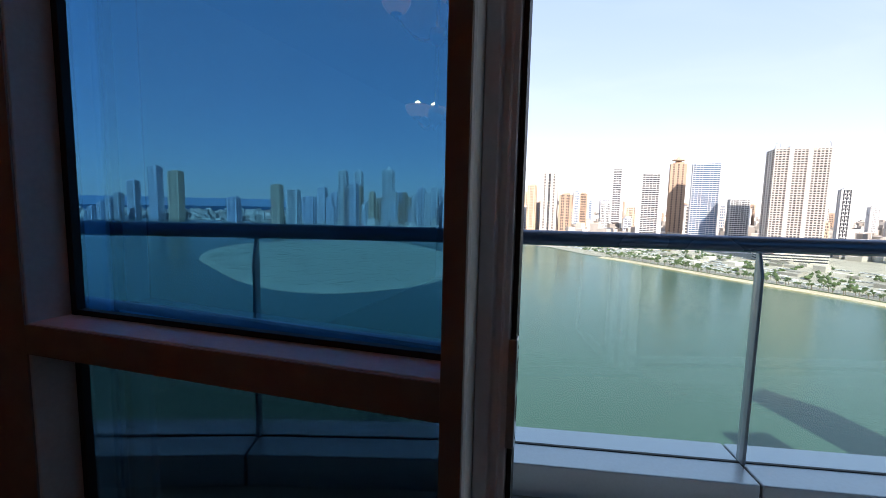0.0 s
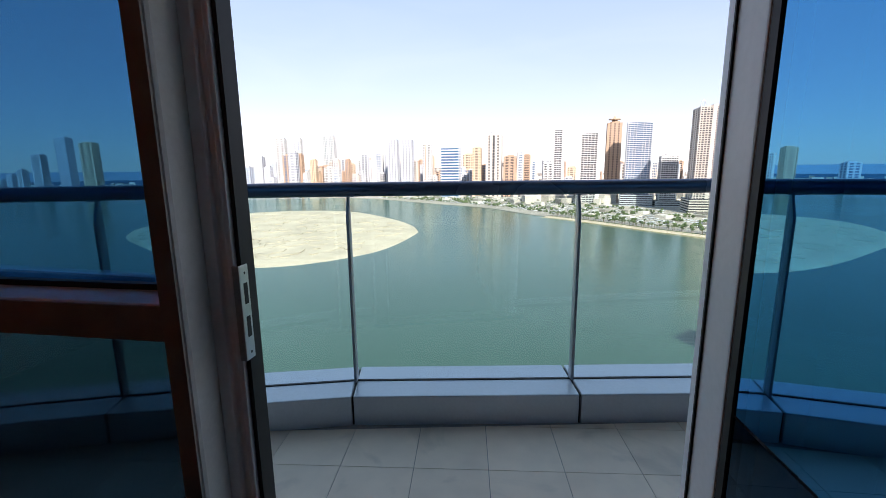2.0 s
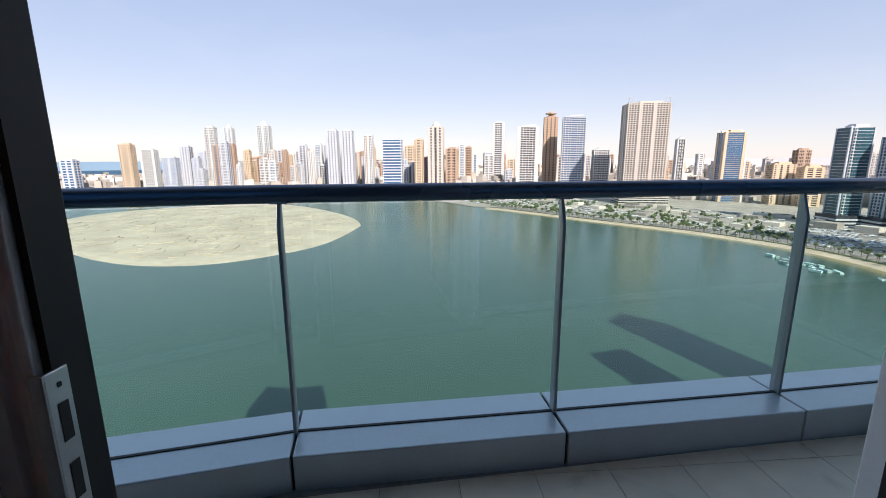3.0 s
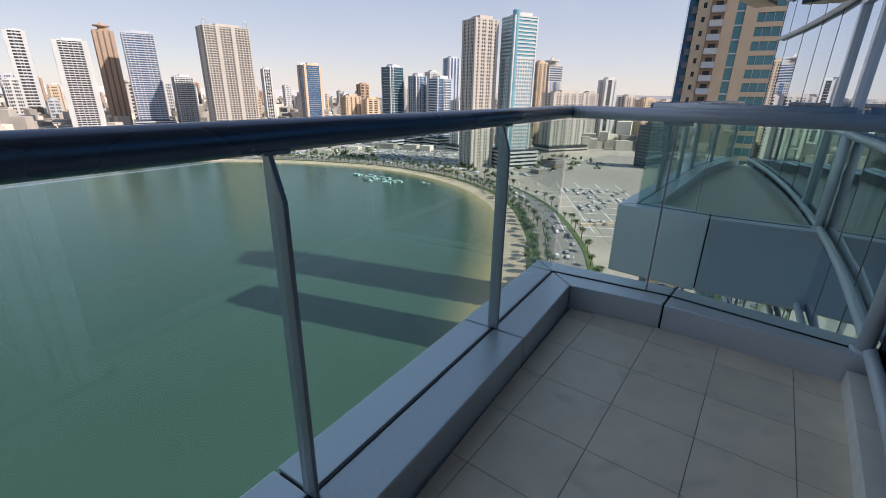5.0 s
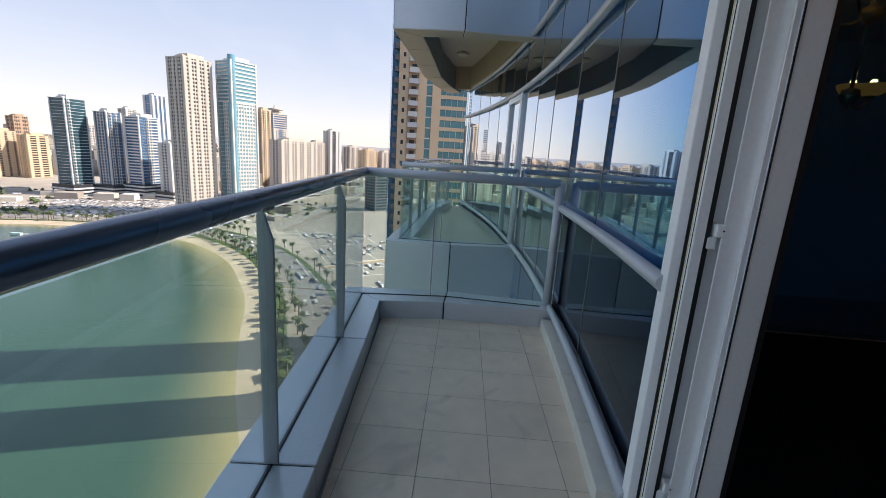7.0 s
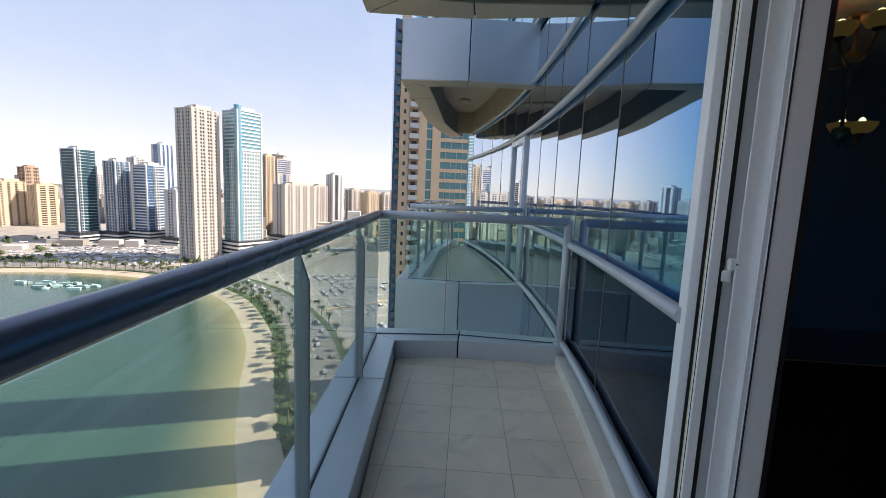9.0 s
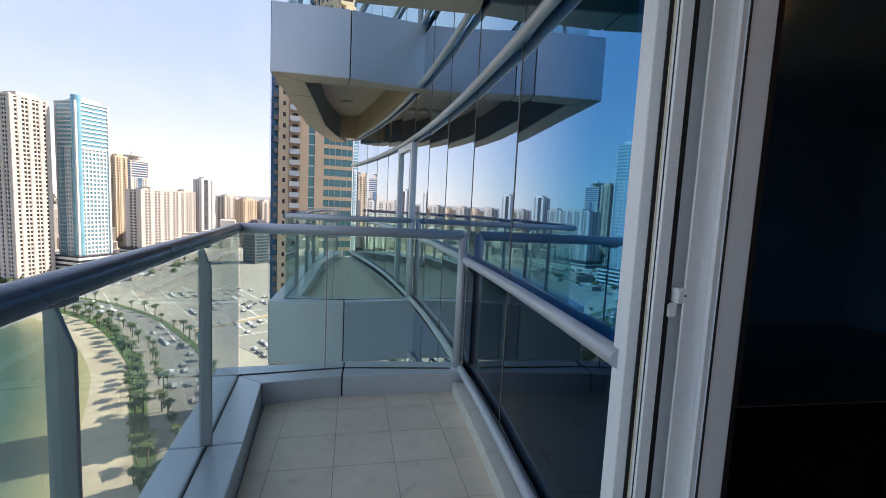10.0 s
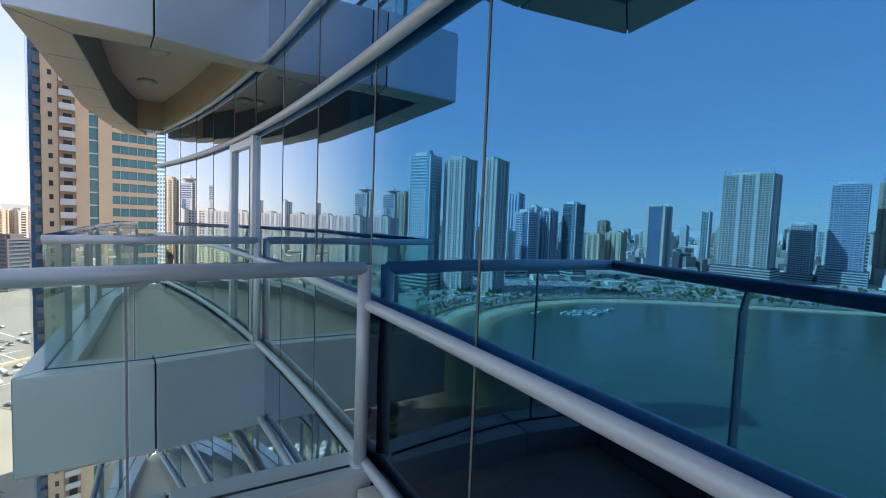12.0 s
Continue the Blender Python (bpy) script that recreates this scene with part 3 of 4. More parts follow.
part("jamb_fin", Build().box(0.459, 0.4705, 0.268, 0.304, 0, 2.27), WHITE, df, bevel=0.003)
part("jamb_seal", Build().box(0.4707, 0.4735, 0.3021, 0.3045, 0, 2.27), GASKET, df)
part("jamb_seal", Build().box(0.497, 0.502, 0.302, 0.312, 0, 2.27), GASKET, df)
part("jamb_seal", Build().box(0.4595, 0.4705, 0.258, 0.2678, 0, 2.27), GASKET, df)
part("jamb_seal", Build().box(0.4572, 0.4588, 0.262, 0.273, 0, 2.27), GASKET, df)
part("jamb_return", Build().box(0.497, 0.511, 0.168, 0.2845, 0, 2.27), WHITE, df, bevel=0.002)
part("sealant_line", Build().box(0.488, 0.492, 0.302, 0.3045, 0, 2.27), SEALANT, df, "yellowed sealant line")
# Brown block stands in for the warm-lit room behind the gap.
part("jamb_lining", Build().box(0.500, 0.598, 0.02, 0.1675, 0, 2.27), DIM_BROWN, df, "brown fill for the lamplit room behind the gap")
part("outer_cover", Build().box(0.503, 0.572, 0.3025, 0.343, 0, 2.27), WHITE, df, bevel=0.004)
part("inner_jamb", Build().box(0.60, 0.70, 0.17, 0.29, 0, 2.75), CREAM, df, bevel=0.004)
part("head", Build().box(-0.606, 0.60, 0.20, 0.34, 2.27, 2.36), WHITE, df, bevel=0.004)
part("head_panel", Build().box(-0.606, 0.60, 0.19, 0.27, 2.36, 2.75), CREAM, df)
part("threshold", Build().box(-0.606, 0.60, 0.20, 0.345, 0.0, 0.022), STEEL, df, "low aluminium threshold", bevel=0.004)
strike = part("strike_plate", Build().box(-0.5268, -0.5225, 0.252, 0.284, 0.845, 1.072).box(-0.540, -0.5225, 0.2495, 0.2525, 0.845, 1.072), STEEL, df, "long steel strike plate with two slots", bevel=0.002)
for z0, z1 in ((0.98, 1.03), (0.90, 0.95)):
    part("slot", Build().box(-0.5223, -0.5217, 0.262, 0.276, z0, z1), GASKET, strike)
for z in (0.862, 1.053):
    part("screw", Build().box(-0.5223, -0.5215, 0.2665, 0.2715, z - 0.003, z + 0.003), GASKET, strike)
for z in (0.22, 1.135, 2.05):
    h = part("hinge", Build().box(0.440, 0.476, 0.216, 0.252, z + 0.041, z + 0.082).box(0.456, 0.486, 0.236, 0.2675, z, z + 0.040), WHITE, df, "white two-part hinge", bevel=0.005)
    part("screw", Build().box(0.4385, 0.440, 0.228, 0.233, z + 0.06, z + 0.065), GASKET, h)

# open door leaf, hinged at the jamb and swung into the room
leaf = thing("balcony_door", "white framed mirror-glass door standing open into the room", "door", at=(0.413, 0.165, 0))
leaf.rotation_euler = (0, 0, radians(4.0))
# local: y runs into the room along the leaf, x through its thickness


def lbox(name, x0, x1, y0, y1, z0, z1, m, label="", bevel=0.004):
    return part(name, Build().box(x0, x1, -y1, -y0, z0, z1), m, leaf, label, bevel)


lbox("hinge_stile", 0.0, 0.060, 0.0, 0.084, 0.02, 2.25, WHITE)
lbox("hinge_flange", 0.031, 0.038, -0.066, 0.0, 0.02, 2.25, WHITE, "", 0.002)
lbox("stile_step", 0.0385, 0.050, -0.012, 0.0, 0.02, 2.25, WHITE, "", 0.002)
lbox("lock_stile", 0.0, 0.058, 0.86, 0.95, 0.02, 2.25, WHITE)
lbox("bottom_rail", 0.002, 0.056, 0.084, 0.86, 0.02, 0.13, WHITE)
lbox("top_rail", 0.002, 0.056, 0.084, 0.86, 2.15, 2.25, WHITE)
coated(lbox("glass_pane", 0.006, 0.018, 0.084, 0.86, 0.905, 2.15, MIRROR, "blue mirror glass", 0), (-1, 0, 0))
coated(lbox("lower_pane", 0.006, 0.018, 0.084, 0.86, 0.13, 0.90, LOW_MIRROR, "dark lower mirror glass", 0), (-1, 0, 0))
for y0 in (0.0845, 0.84):
    lbox("gasket", 0.0025, 0.024, y0, y0 + 0.018, 0.13, 2.15, GASKET, "", 0)
lbox("stile_rib", 0.002, 0.0055, -0.014, 0.0, 0.02, 2.25, WHITE, "", 0)
lbox("edge_seal", -0.004, 0.0, 0.003, 0.007, 0.02, 2.25, GASKET, "", 0)
lbox("handle", -0.045, -0.012, 0.885, 0.905, 0.98, 1.12, STEEL, "steel lever handle")
lbox("handle_plate", -0.012, 0.0, 0.88, 0.91, 0.92, 1.14, STEEL)

# chandelier in the dark room: brass arms on two tiers with glowing bulbs in amber bowls
ch = thing("chandelier", "brass two-tier chandelier with glowing amber glass bowls", "chandelier", at=(-1.50, -1.66, 2.30))
part("stem", Build().tube([(0, 0, 0.45), (0, 0, -0.32)], 0.012, 10), BRASS, ch)
part("canopy", Build().lathe([(0, 0.45), (0.07, 0.45), (0.055, 0.42), (0.0, 0.41)], (0, 0, 0)), BRASS, ch)
for z in (0.16, -0.36):
    part("hub", Build().lathe([(0, 0.05), (0.05, 0.03), (0.06, -0.02), (0.03, -0.07), (0, -0.08)], (0, 0, z)), BRASS, ch)
for x, y, z in ((-0.23, -0.20, -0.35), (-0.12, -0.25, -0.36), (0.20, 0.28, 0.20), (0.31, 0.13, 0.23), (-0.2, 0.22, 0.21)):
    end, hub = Vector((x, y, z)), Vector((0, 0, 0.14 if z > 0 else -0.38))
    pts = [hub.lerp(end, t) + Vector((0, 0, -0.07 * math.sin(math.pi * t))) for t in (0.1, 0.3, 0.5, 0.7, 0.85, 1.0)]
    arm = part("arm", Build().tube(pts, 0.009, 8), BRASS, ch)
    part("cup", Build().lathe([(0.0, 0.0), (0.03, 0.005), (0.04, 0.03)], end), BRASS, arm)
    part("bowl", Build().lathe([(0.02, 0.012), (0.065, 0.035), (0.09, 0.075), (0.095, 0.10), (0.088, 0.10), (0.06, 0.045), (0.0, 0.02)], end), AMBER, arm, "glowing amber glass bowl")
    part("bulb", Build().lathe([(0.0, 0.04), (0.020, 0.055), (0.026, 0.095), (0.018, 0.13), (0.0, 0.14)], end), BULB, arm, "warm glowing bulb")

pn = thing("pendant_lamp", "brass pendant lamp with a glowing amber bowl", "lamp", at=(-0.51, -2.88, 2.05))
part("stem", Build().tube([(0, 0, 0.70), (0, 0, 0.14)], 0.008, 8), BRASS, pn)
part("canopy", Build().lathe([(0, 0.70), (0.06, 0.70), (0.05, 0.67), (0.0, 0.66)], (0, 0, 0)), BRASS, pn)
part("bowl", Build().lathe([(0.0, 0.0), (0.06, 0.01), (0.10, 0.045), (0.115, 0.09), (0.108, 0.09), (0.09, 0.045), (0.05, 0.018), (0.0, 0.012)], (0, 0, 0)), AMBER, pn, "glowing amber glass bowl")
part("bulb", Build().lathe([(0.0, 0.03), (0.022, 0.055), (0.028, 0.095), (0.018, 0.13), (0.0, 0.14)], (0, 0, 0)), BULB, pn, "warm glowing bulb")

# ---- lagoon, land and roads ----
SEA, GROUND = -75.0, -74.0


def smooth(pts, n=6):
    """A curve through the points (Catmull-Rom)."""
    out = []
    for i in range(len(pts) - 1):
        p = [Vector(pts[max(0, min(len(pts) - 1, i + k))]) for k in (-1, 0, 1, 2)]
        for s in range(n):
            t = s / n
            out.append(tuple(0.5 * (2 * p[1] + (p[2] - p[0]) * t + (2 * p[0] - 5 * p[1] + 4 * p[2] - p[3]) * t * t + (3 * p[1] - p[0] - 3 * p[2] + p[3]) * t ** 3)))
    return out + [tuple(pts[-1])]


def ribbon(line, d0, d1, z0, z1):
    """A strip beside a line, from d0 to d1 metres to its left."""
    a, b = offset(line, d0), offset(line, d1)
    m = Build()
    for i in range(len(line) - 1):
        m.prism(ccw([a[i], a[i + 1], b[i + 1], b[i]]), z0, z1)
    return m


SHORE = smooth([(-600, 5), (-60, 24), (20, 36), (70, 58), (105, 82), (140, 104), (175, 124), (199, 142), (234, 173), (257, 202), (275, 236), (288, 286), (286, 350),
                (262, 410), (225, 467), (166, 534), (76, 651), (14, 712), (-60, 822), (-180, 920), (-372, 1066), (-700, 1180), (-920, 1190), (-1330, 1180), (-1900, 1150)])
tagged(part("water", Build().prism([(math.cos(a * 0.1309) * 4950, math.sin(a * 0.1309) * 4950) for a in range(48)], -78, SEA), WATER), "green lagoon and sea water with fine ripples", "water", kind="structure")
land = offset(SHORE, -17) + [(-2500, 1300), (-2300, 1620), (-1750, 2300), (-1900, 3400), (-2200, 4300), (700, 4850), (4850, 3500), (4850, -3500), (0, -4850), (-4850, -2000), (-4000, -300)]
tagged(part("ground", Build().prism(ccw(land), -78, GROUND - 0.25), LAND), "dusty built-up ground along the lagoon", "ground", kind="structure")
near = [p for p in SHORE if p[0] > 40 and p[1] < 900]
for k in range(16):
    f = 1 - (k + 0.5) / 16
    m = WATER.copy()
    m.node_tree.nodes["Hue/Saturation/Value"].inputs["Color"].default_value = (*(a * (1 - f * f) + b * f * f for a, b in zip((0.036, 0.083, 0.060), (0.38, 0.32, 0.16))), 1)
    tagged(part("shallows", ribbon(near, k * 1.5 - (5.3 if k == 0 else 5.0), (k + 1) * 1.5 - 5.0, SEA - 0.2, SEA + 0.03 - 0.0015 * k), m), "yellow-green shallow water over sand", "shallows", kind="structure")
bb = Build()
rows_ = [(offset(near, d), SEA + z) for d, z in ((-4.4, -0.05), (-6.5, 0.12), (-10.0, 0.4), (-13.5, 0.65), (-17.6, 0.93))]
bb.v = [(p[0], p[1], z) for line, z in rows_ for p in line]
for r in range(len(rows_) - 1):
    for i in range(len(near) - 1):
        k = r * len(near) + i
        bb.f.append((k, k + 1, k + len(near) + 1, k + len(near)))
        bb.smooth.append(True)
tagged(part("beach", bb, BEACH), "pale sand beach round the lagoon", "beach", kind="structure")
isl = smooth([(-112, 507), (-116, 430), (-130, 372), (-172, 320), (-222, 306), (-283, 325), (-366, 377), (-450, 440), (-505, 520), (-528, 610), (-490, 690), (-430, 745), (-350, 765), (-276, 742), (-187, 648), (-135, 570), (-112, 507)])[:-1]
cx = (sum(p[0] for p in isl) / len(isl), sum(p[1] for p in isl) / len(isl))
ib = Build()
ib.prism(ccw([lerp(cx, p, 1.03) for p in isl]), -77, SEA + 0.25, ccw(isl))
ib.prism(ccw(isl), SEA + 0.25, GROUND + 0.2, ccw([lerp(cx, p, 0.96) for p in isl]))
rnd = random.Random(5)
for _ in range(260):
    a, r = rnd.random() * 6.28, math.sqrt(rnd.random()) * 0.9
    p = lerp(cx, isl[int(a / 6.29 * len(isl))], r)
    s = rnd.uniform(3, 9)
    ib.prism([(p[0] + math.cos(t) * s * rnd.uniform(0.7, 1.3), p[1] + math.sin(t) * s * rnd.uniform(1.0, 2.0)) for t in (0, 1.05, 2.1, 3.14, 4.2, 5.2)], GROUND, GROUND + rnd.uniform(0.5, 1.1),
             None)
tagged(part("island", ib, SAND), "flat pale sand island with low hummocks", "island", kind="structure")
tagged(part("grass_verge", ribbon([p for p in near if p[1] < 880], -23, -17.5, GROUND - 0.4, GROUND - 0.08), GRASS), "green planted verge behind the beach", "verge", kind="structure")
tagged(part("pavement", ribbon([p for p in near if p[1] < 880], -29.5, -23, GROUND - 0.4, GROUND - 0.05), PAVE), "paved promenade behind the palms", "pavement", kind="structure")
road_line = [p for p in near if p[1] < 880]
tagged(part("road", ribbon(road_line, -45, -29.7, GROUND - 0.4, GROUND - 0.15), ASPHALT), "sun-bleached asphalt road round the lagoon", "road", kind="structure")
tagged(part("grass_verge", ribbon([p for p in road_line if p[1] < 260], -48.5, -45.3, GROUND - 0.4, GROUND - 0.05), GRASS), "green strip beside the road", "verge", kind="structure")
lm = Build()
for d in (-34.5, -39.8):
    c = offset(road_line, d)
    for i in range(len(c) - 1):
        lm.prism(ccw([c[i], lerp(c[i], c[i + 1], 0.45), tuple(Vector(lerp(c[i], c[i + 1], 0.45)) + Vector((0.35, 0))), tuple(Vector(c[i]) + Vector((0.35, 0)))]), GROUND - 0.16, GROUND - 0.14)
tagged(part("lane_markings", lm, LINE), "white dashed lane markings", "markings", kind="stuff")
PARK = [(188, 42), (300, 30), (420, 50), (600, 110), (590, 235), (372, 232), (350, 200), (316, 158), (268, 116), (226, 84)]
tagged(part("parking_lot", Build().prism(ccw(PARK), GROUND - 0.4, GROUND - 0.12), PARKING), "wide dusty parking lot", "parking lot", kind="structure")
FIELD = [(330, 318), (368, 300), (440, 365), (395, 480), (318, 400)]
tagged(part("parking_lot", Build().prism(ccw(FIELD), GROUND - 0.4, GROUND - 0.12), PARKING), "crowded dusty parking field before towers", "parking lot", kind="structure")
pm = Build()
PU, PN = Vector((0.80, 0.60)), Vector((-0.60, 0.80))
for i in range(6):
    for j in range(6):
        c = Vector((262, 82)) + PU * (i * 26) + PN * (j * 17 - 24)
        pm.obox(c, PU, 11, 0.28, GROUND - 0.125, GROUND - 0.11)
for k in range(9):
    c = Vector((248, 72)) + PU * 17.0 * k
    pm.obox(c + PN * 14, PN, 30, 0.3, GROUND - 0.125, GROUND - 0.11)
tagged(part("bay_markings", pm, LINE), "pale parking bay lines", "markings", kind="stuff")
hedge = Build().obox((272, 88), (0.75, -0.66), 34, 1.0, GROUND - 0.3, GROUND + 0.9)
tagged(part("boundary_wall", hedge, W_TAN), "low tan boundary wall across the parking lot", "wall", kind="structure")


def car_shape(b, c, u, s=1.0):
    n = Vector((-u[1], u[0]))
    q = lambda a, w: (c[0] + u[0] * a * s + n.x * w * s, c[1] + u[1] * a * s + n.y * w * s)
    z = GROUND - 0.12
    b.prism([q(-2.2, -0.9), q(2.2, -0.9), q(2.2, 0.9), q(-2.2, 0.9)], z + 0.25, z + 0.85)
    b.prism([q(-1.6, -0.85), q(0.9, -0.85), q(0.9, 0.85), q(-1.6, 0.85)], z + 0.85, z + 1.45, [q(-1.2, -0.7), q(0.4, -0.7), q(0.4, 0.7), q(-1.2, 0.7)])


def inside(p, poly):
    r = False
    for a, b in zip(poly, poly[1:] + poly[:1]):
        if (a[1] > p[1]) != (b[1] > p[1]) and p[0] < (b[0] - a[0]) * (p[1] - a[1]) / (b[1] - a[1]) + a[0]:
            r = not r
    return r


cb = Build()
rnd = random.Random(11)
for poly, u, dens, x0, y0 in ((FIELD, Vector((0.5, 0.866)), 0.72, 318, 300), (PARK, Vector((0.60, -0.80)), 0.20, 208, 46)):
    v = Vector((-u.y, u.x))
    for i in range(-60, 90):
        for j in range(-40, 60):
            p = Vector((x0, y0)) + u * (i * 6.6) + v * (j * 3.0)
            keep = dens * (1.6 if noise.noise((p.x * 0.03, p.y * 0.03, 3)) > 0.0 else 0.35)
            if inside(p, poly) and rnd.random() < keep:
                car_shape(cb, p, v if rnd.random() < 0.9 else u)
for i in range(60):
    k = rnd.randrange(len(road_line) - 1)
    p = offset(road_line, rnd.choice((-32, -37, -42)))
    d = (Vector(p[k + 1]) - Vector(p[k])).normalized()
    car_shape(cb, lerp(p[k], p[k + 1], rnd.random()), d)
tagged(part("parked_cars", cb, CARS), "many parked cars in mixed colours", "cars", kind="stuff")

# floating play park on the water
fp = Build()
for k in range(38):
    c = (252 + rnd.uniform(-10, 9), 312 + rnd.gauss(0, 14))
    fp.obox(c, Vector((rnd.uniform(-1, 1), 1)).normalized(), rnd.uniform(1, 5), rnd.uniform(0.5, 1.4), SEA - 0.1, SEA + rnd.uniform(0.4, 1.8))
for k in range(8):
    fp.obox((272 + rnd.uniform(-2, 2), 270 + rnd.uniform(-5, 5)), (0.3, 0.95), 2, 0.8, SEA - 0.1, SEA + 0.7)
tagged(part("floating_play_park", fp, FLOAT), "mint and white inflatable play park afloat", "inflatables", kind="stuff")

# ---- palms ----
palm = thing("palm_tree", "date palm with a rough trunk on the promenade", "palm tree", group="promenade palms")
part("trunk", Build().tube([(0, 0, -0.3), (0.08, 0.03, 2), (0.15, 0.02, 4), (0.1, 0.0, 6.2)], 0.24, 8), BARK, palm)
cr = Build()
rnd = random.Random(3)
for k in range(34):
    a, e0 = k * 2.4, rnd.uniform(-0.3, 1.15)
    d = Vector((math.cos(a), math.sin(a), 0))
    L = rnd.uniform(2.3, 3.1)
    prev = Vector((0.1, 0, 6.2))
    e = e0
    side = Vector((-d.y, d.x, 0))
    for s in range(6):
        nxt = prev + (d * math.cos(e) + Vector((0, 0, math.sin(e)))) * (L / 6)
        w = (0.22, 0.40, 0.46, 0.42, 0.32, 0.16)[s]
        n = len(cr.v)
        for g in (-1, 1):
            m = prev.lerp(nxt, 0.5) + side * g * w + Vector((0, 0, -0.18 * w))
            k2 = len(cr.v)
            cr.v += [tuple(prev), tuple(nxt), tuple(nxt + side * g * w * 1.1 + d * 0.15 - Vector((0, 0, 0.15))), tuple(m)]
            cr.f.append((k2, k2 + 1, k2 + 2, k2 + 3))
            cr.smooth.append(False)
        prev, e = nxt, e - 0.32
part("crown", cr, LEAF, palm)
pal = []
for d, step in ((-18.5, 9.0), (-21.5, 11.0), (-28, 9.5), (-47, 16.0)):
    line, s = offset([p for p in near if p[1] < 700], d), 0.0
    for a, b in zip(line, line[1:]):
        L = math.dist(a, b)
        while s < L:
            p = lerp(a, b, s / L)
            pal.append((p[0] + rnd.uniform(-1.5, 1.5), p[1] + rnd.uniform(-1.5, 1.5)))
            s += step * rnd.uniform(0.7, 1.3)
        s -= L
first = True
for p in pal:
    m = pose(p[0], p[1], GROUND - 0.1, 0, 0, rnd.uniform(0, 360))
    if first:
        palm.matrix_basis, first = m, False
    else:
        o = copy_thing(palm, m)
        k = rnd.uniform(0.65, 1.1)
        o.scale = (k, k, k)


# ---- towers ----
PATTERNS = ("pwbwbwp", "pbwpwbp", "wpbpbpw", "psspssp", "bpwwwpb", "pgwgwgp", "wbwpwbw")


def facade(solid, ledge, mid, u, nrm, w, z0, z1, storey, pat):
    """One face of a tower, strip by strip: p pier, w windows between spandrels, s ribbon windows, g glass with floor lines, b stacked balconies."""
    nf = max(2, round((z1 - z0) / storey))
    st, hw = (z1 - z0) / nf, w / len(pat) / 2
    for i, kind in enumerate(pat):
        c = mid + u * ((2 * i + 1) * hw - w / 2)
        if kind == "p":
            solid.obox(c, u, hw, 0.42, z0, z1)
            continue
        if kind in "wb":
            for g in (-1, 1):
                solid.obox(c + u * g * hw * 0.86 - nrm * 0.08, u, hw * 0.14, 0.36, z0, z1)
        for k in range(nf):
            z = z0 + st * k
            if kind == "w":
                solid.obox(c - nrm * 0.12, u, hw * 0.74, 0.32, z, z + st * 0.45)
            elif kind == "s":
                solid.obox(c - nrm * 0.1, u, hw, 0.32, z, z + st * 0.40)
            elif kind == "g":
                solid.obox(c - nrm * 0.2, u, hw, 0.26, z, z + st * 0.10)
            else:
                ledge.obox(c + nrm * 0.45, u, hw * 0.84, 0.75, z, z + st * 0.34)
        if kind != "g":
            solid.obox(c - nrm * 0.1, u, hw, 0.32, z1 - 0.9, z1)


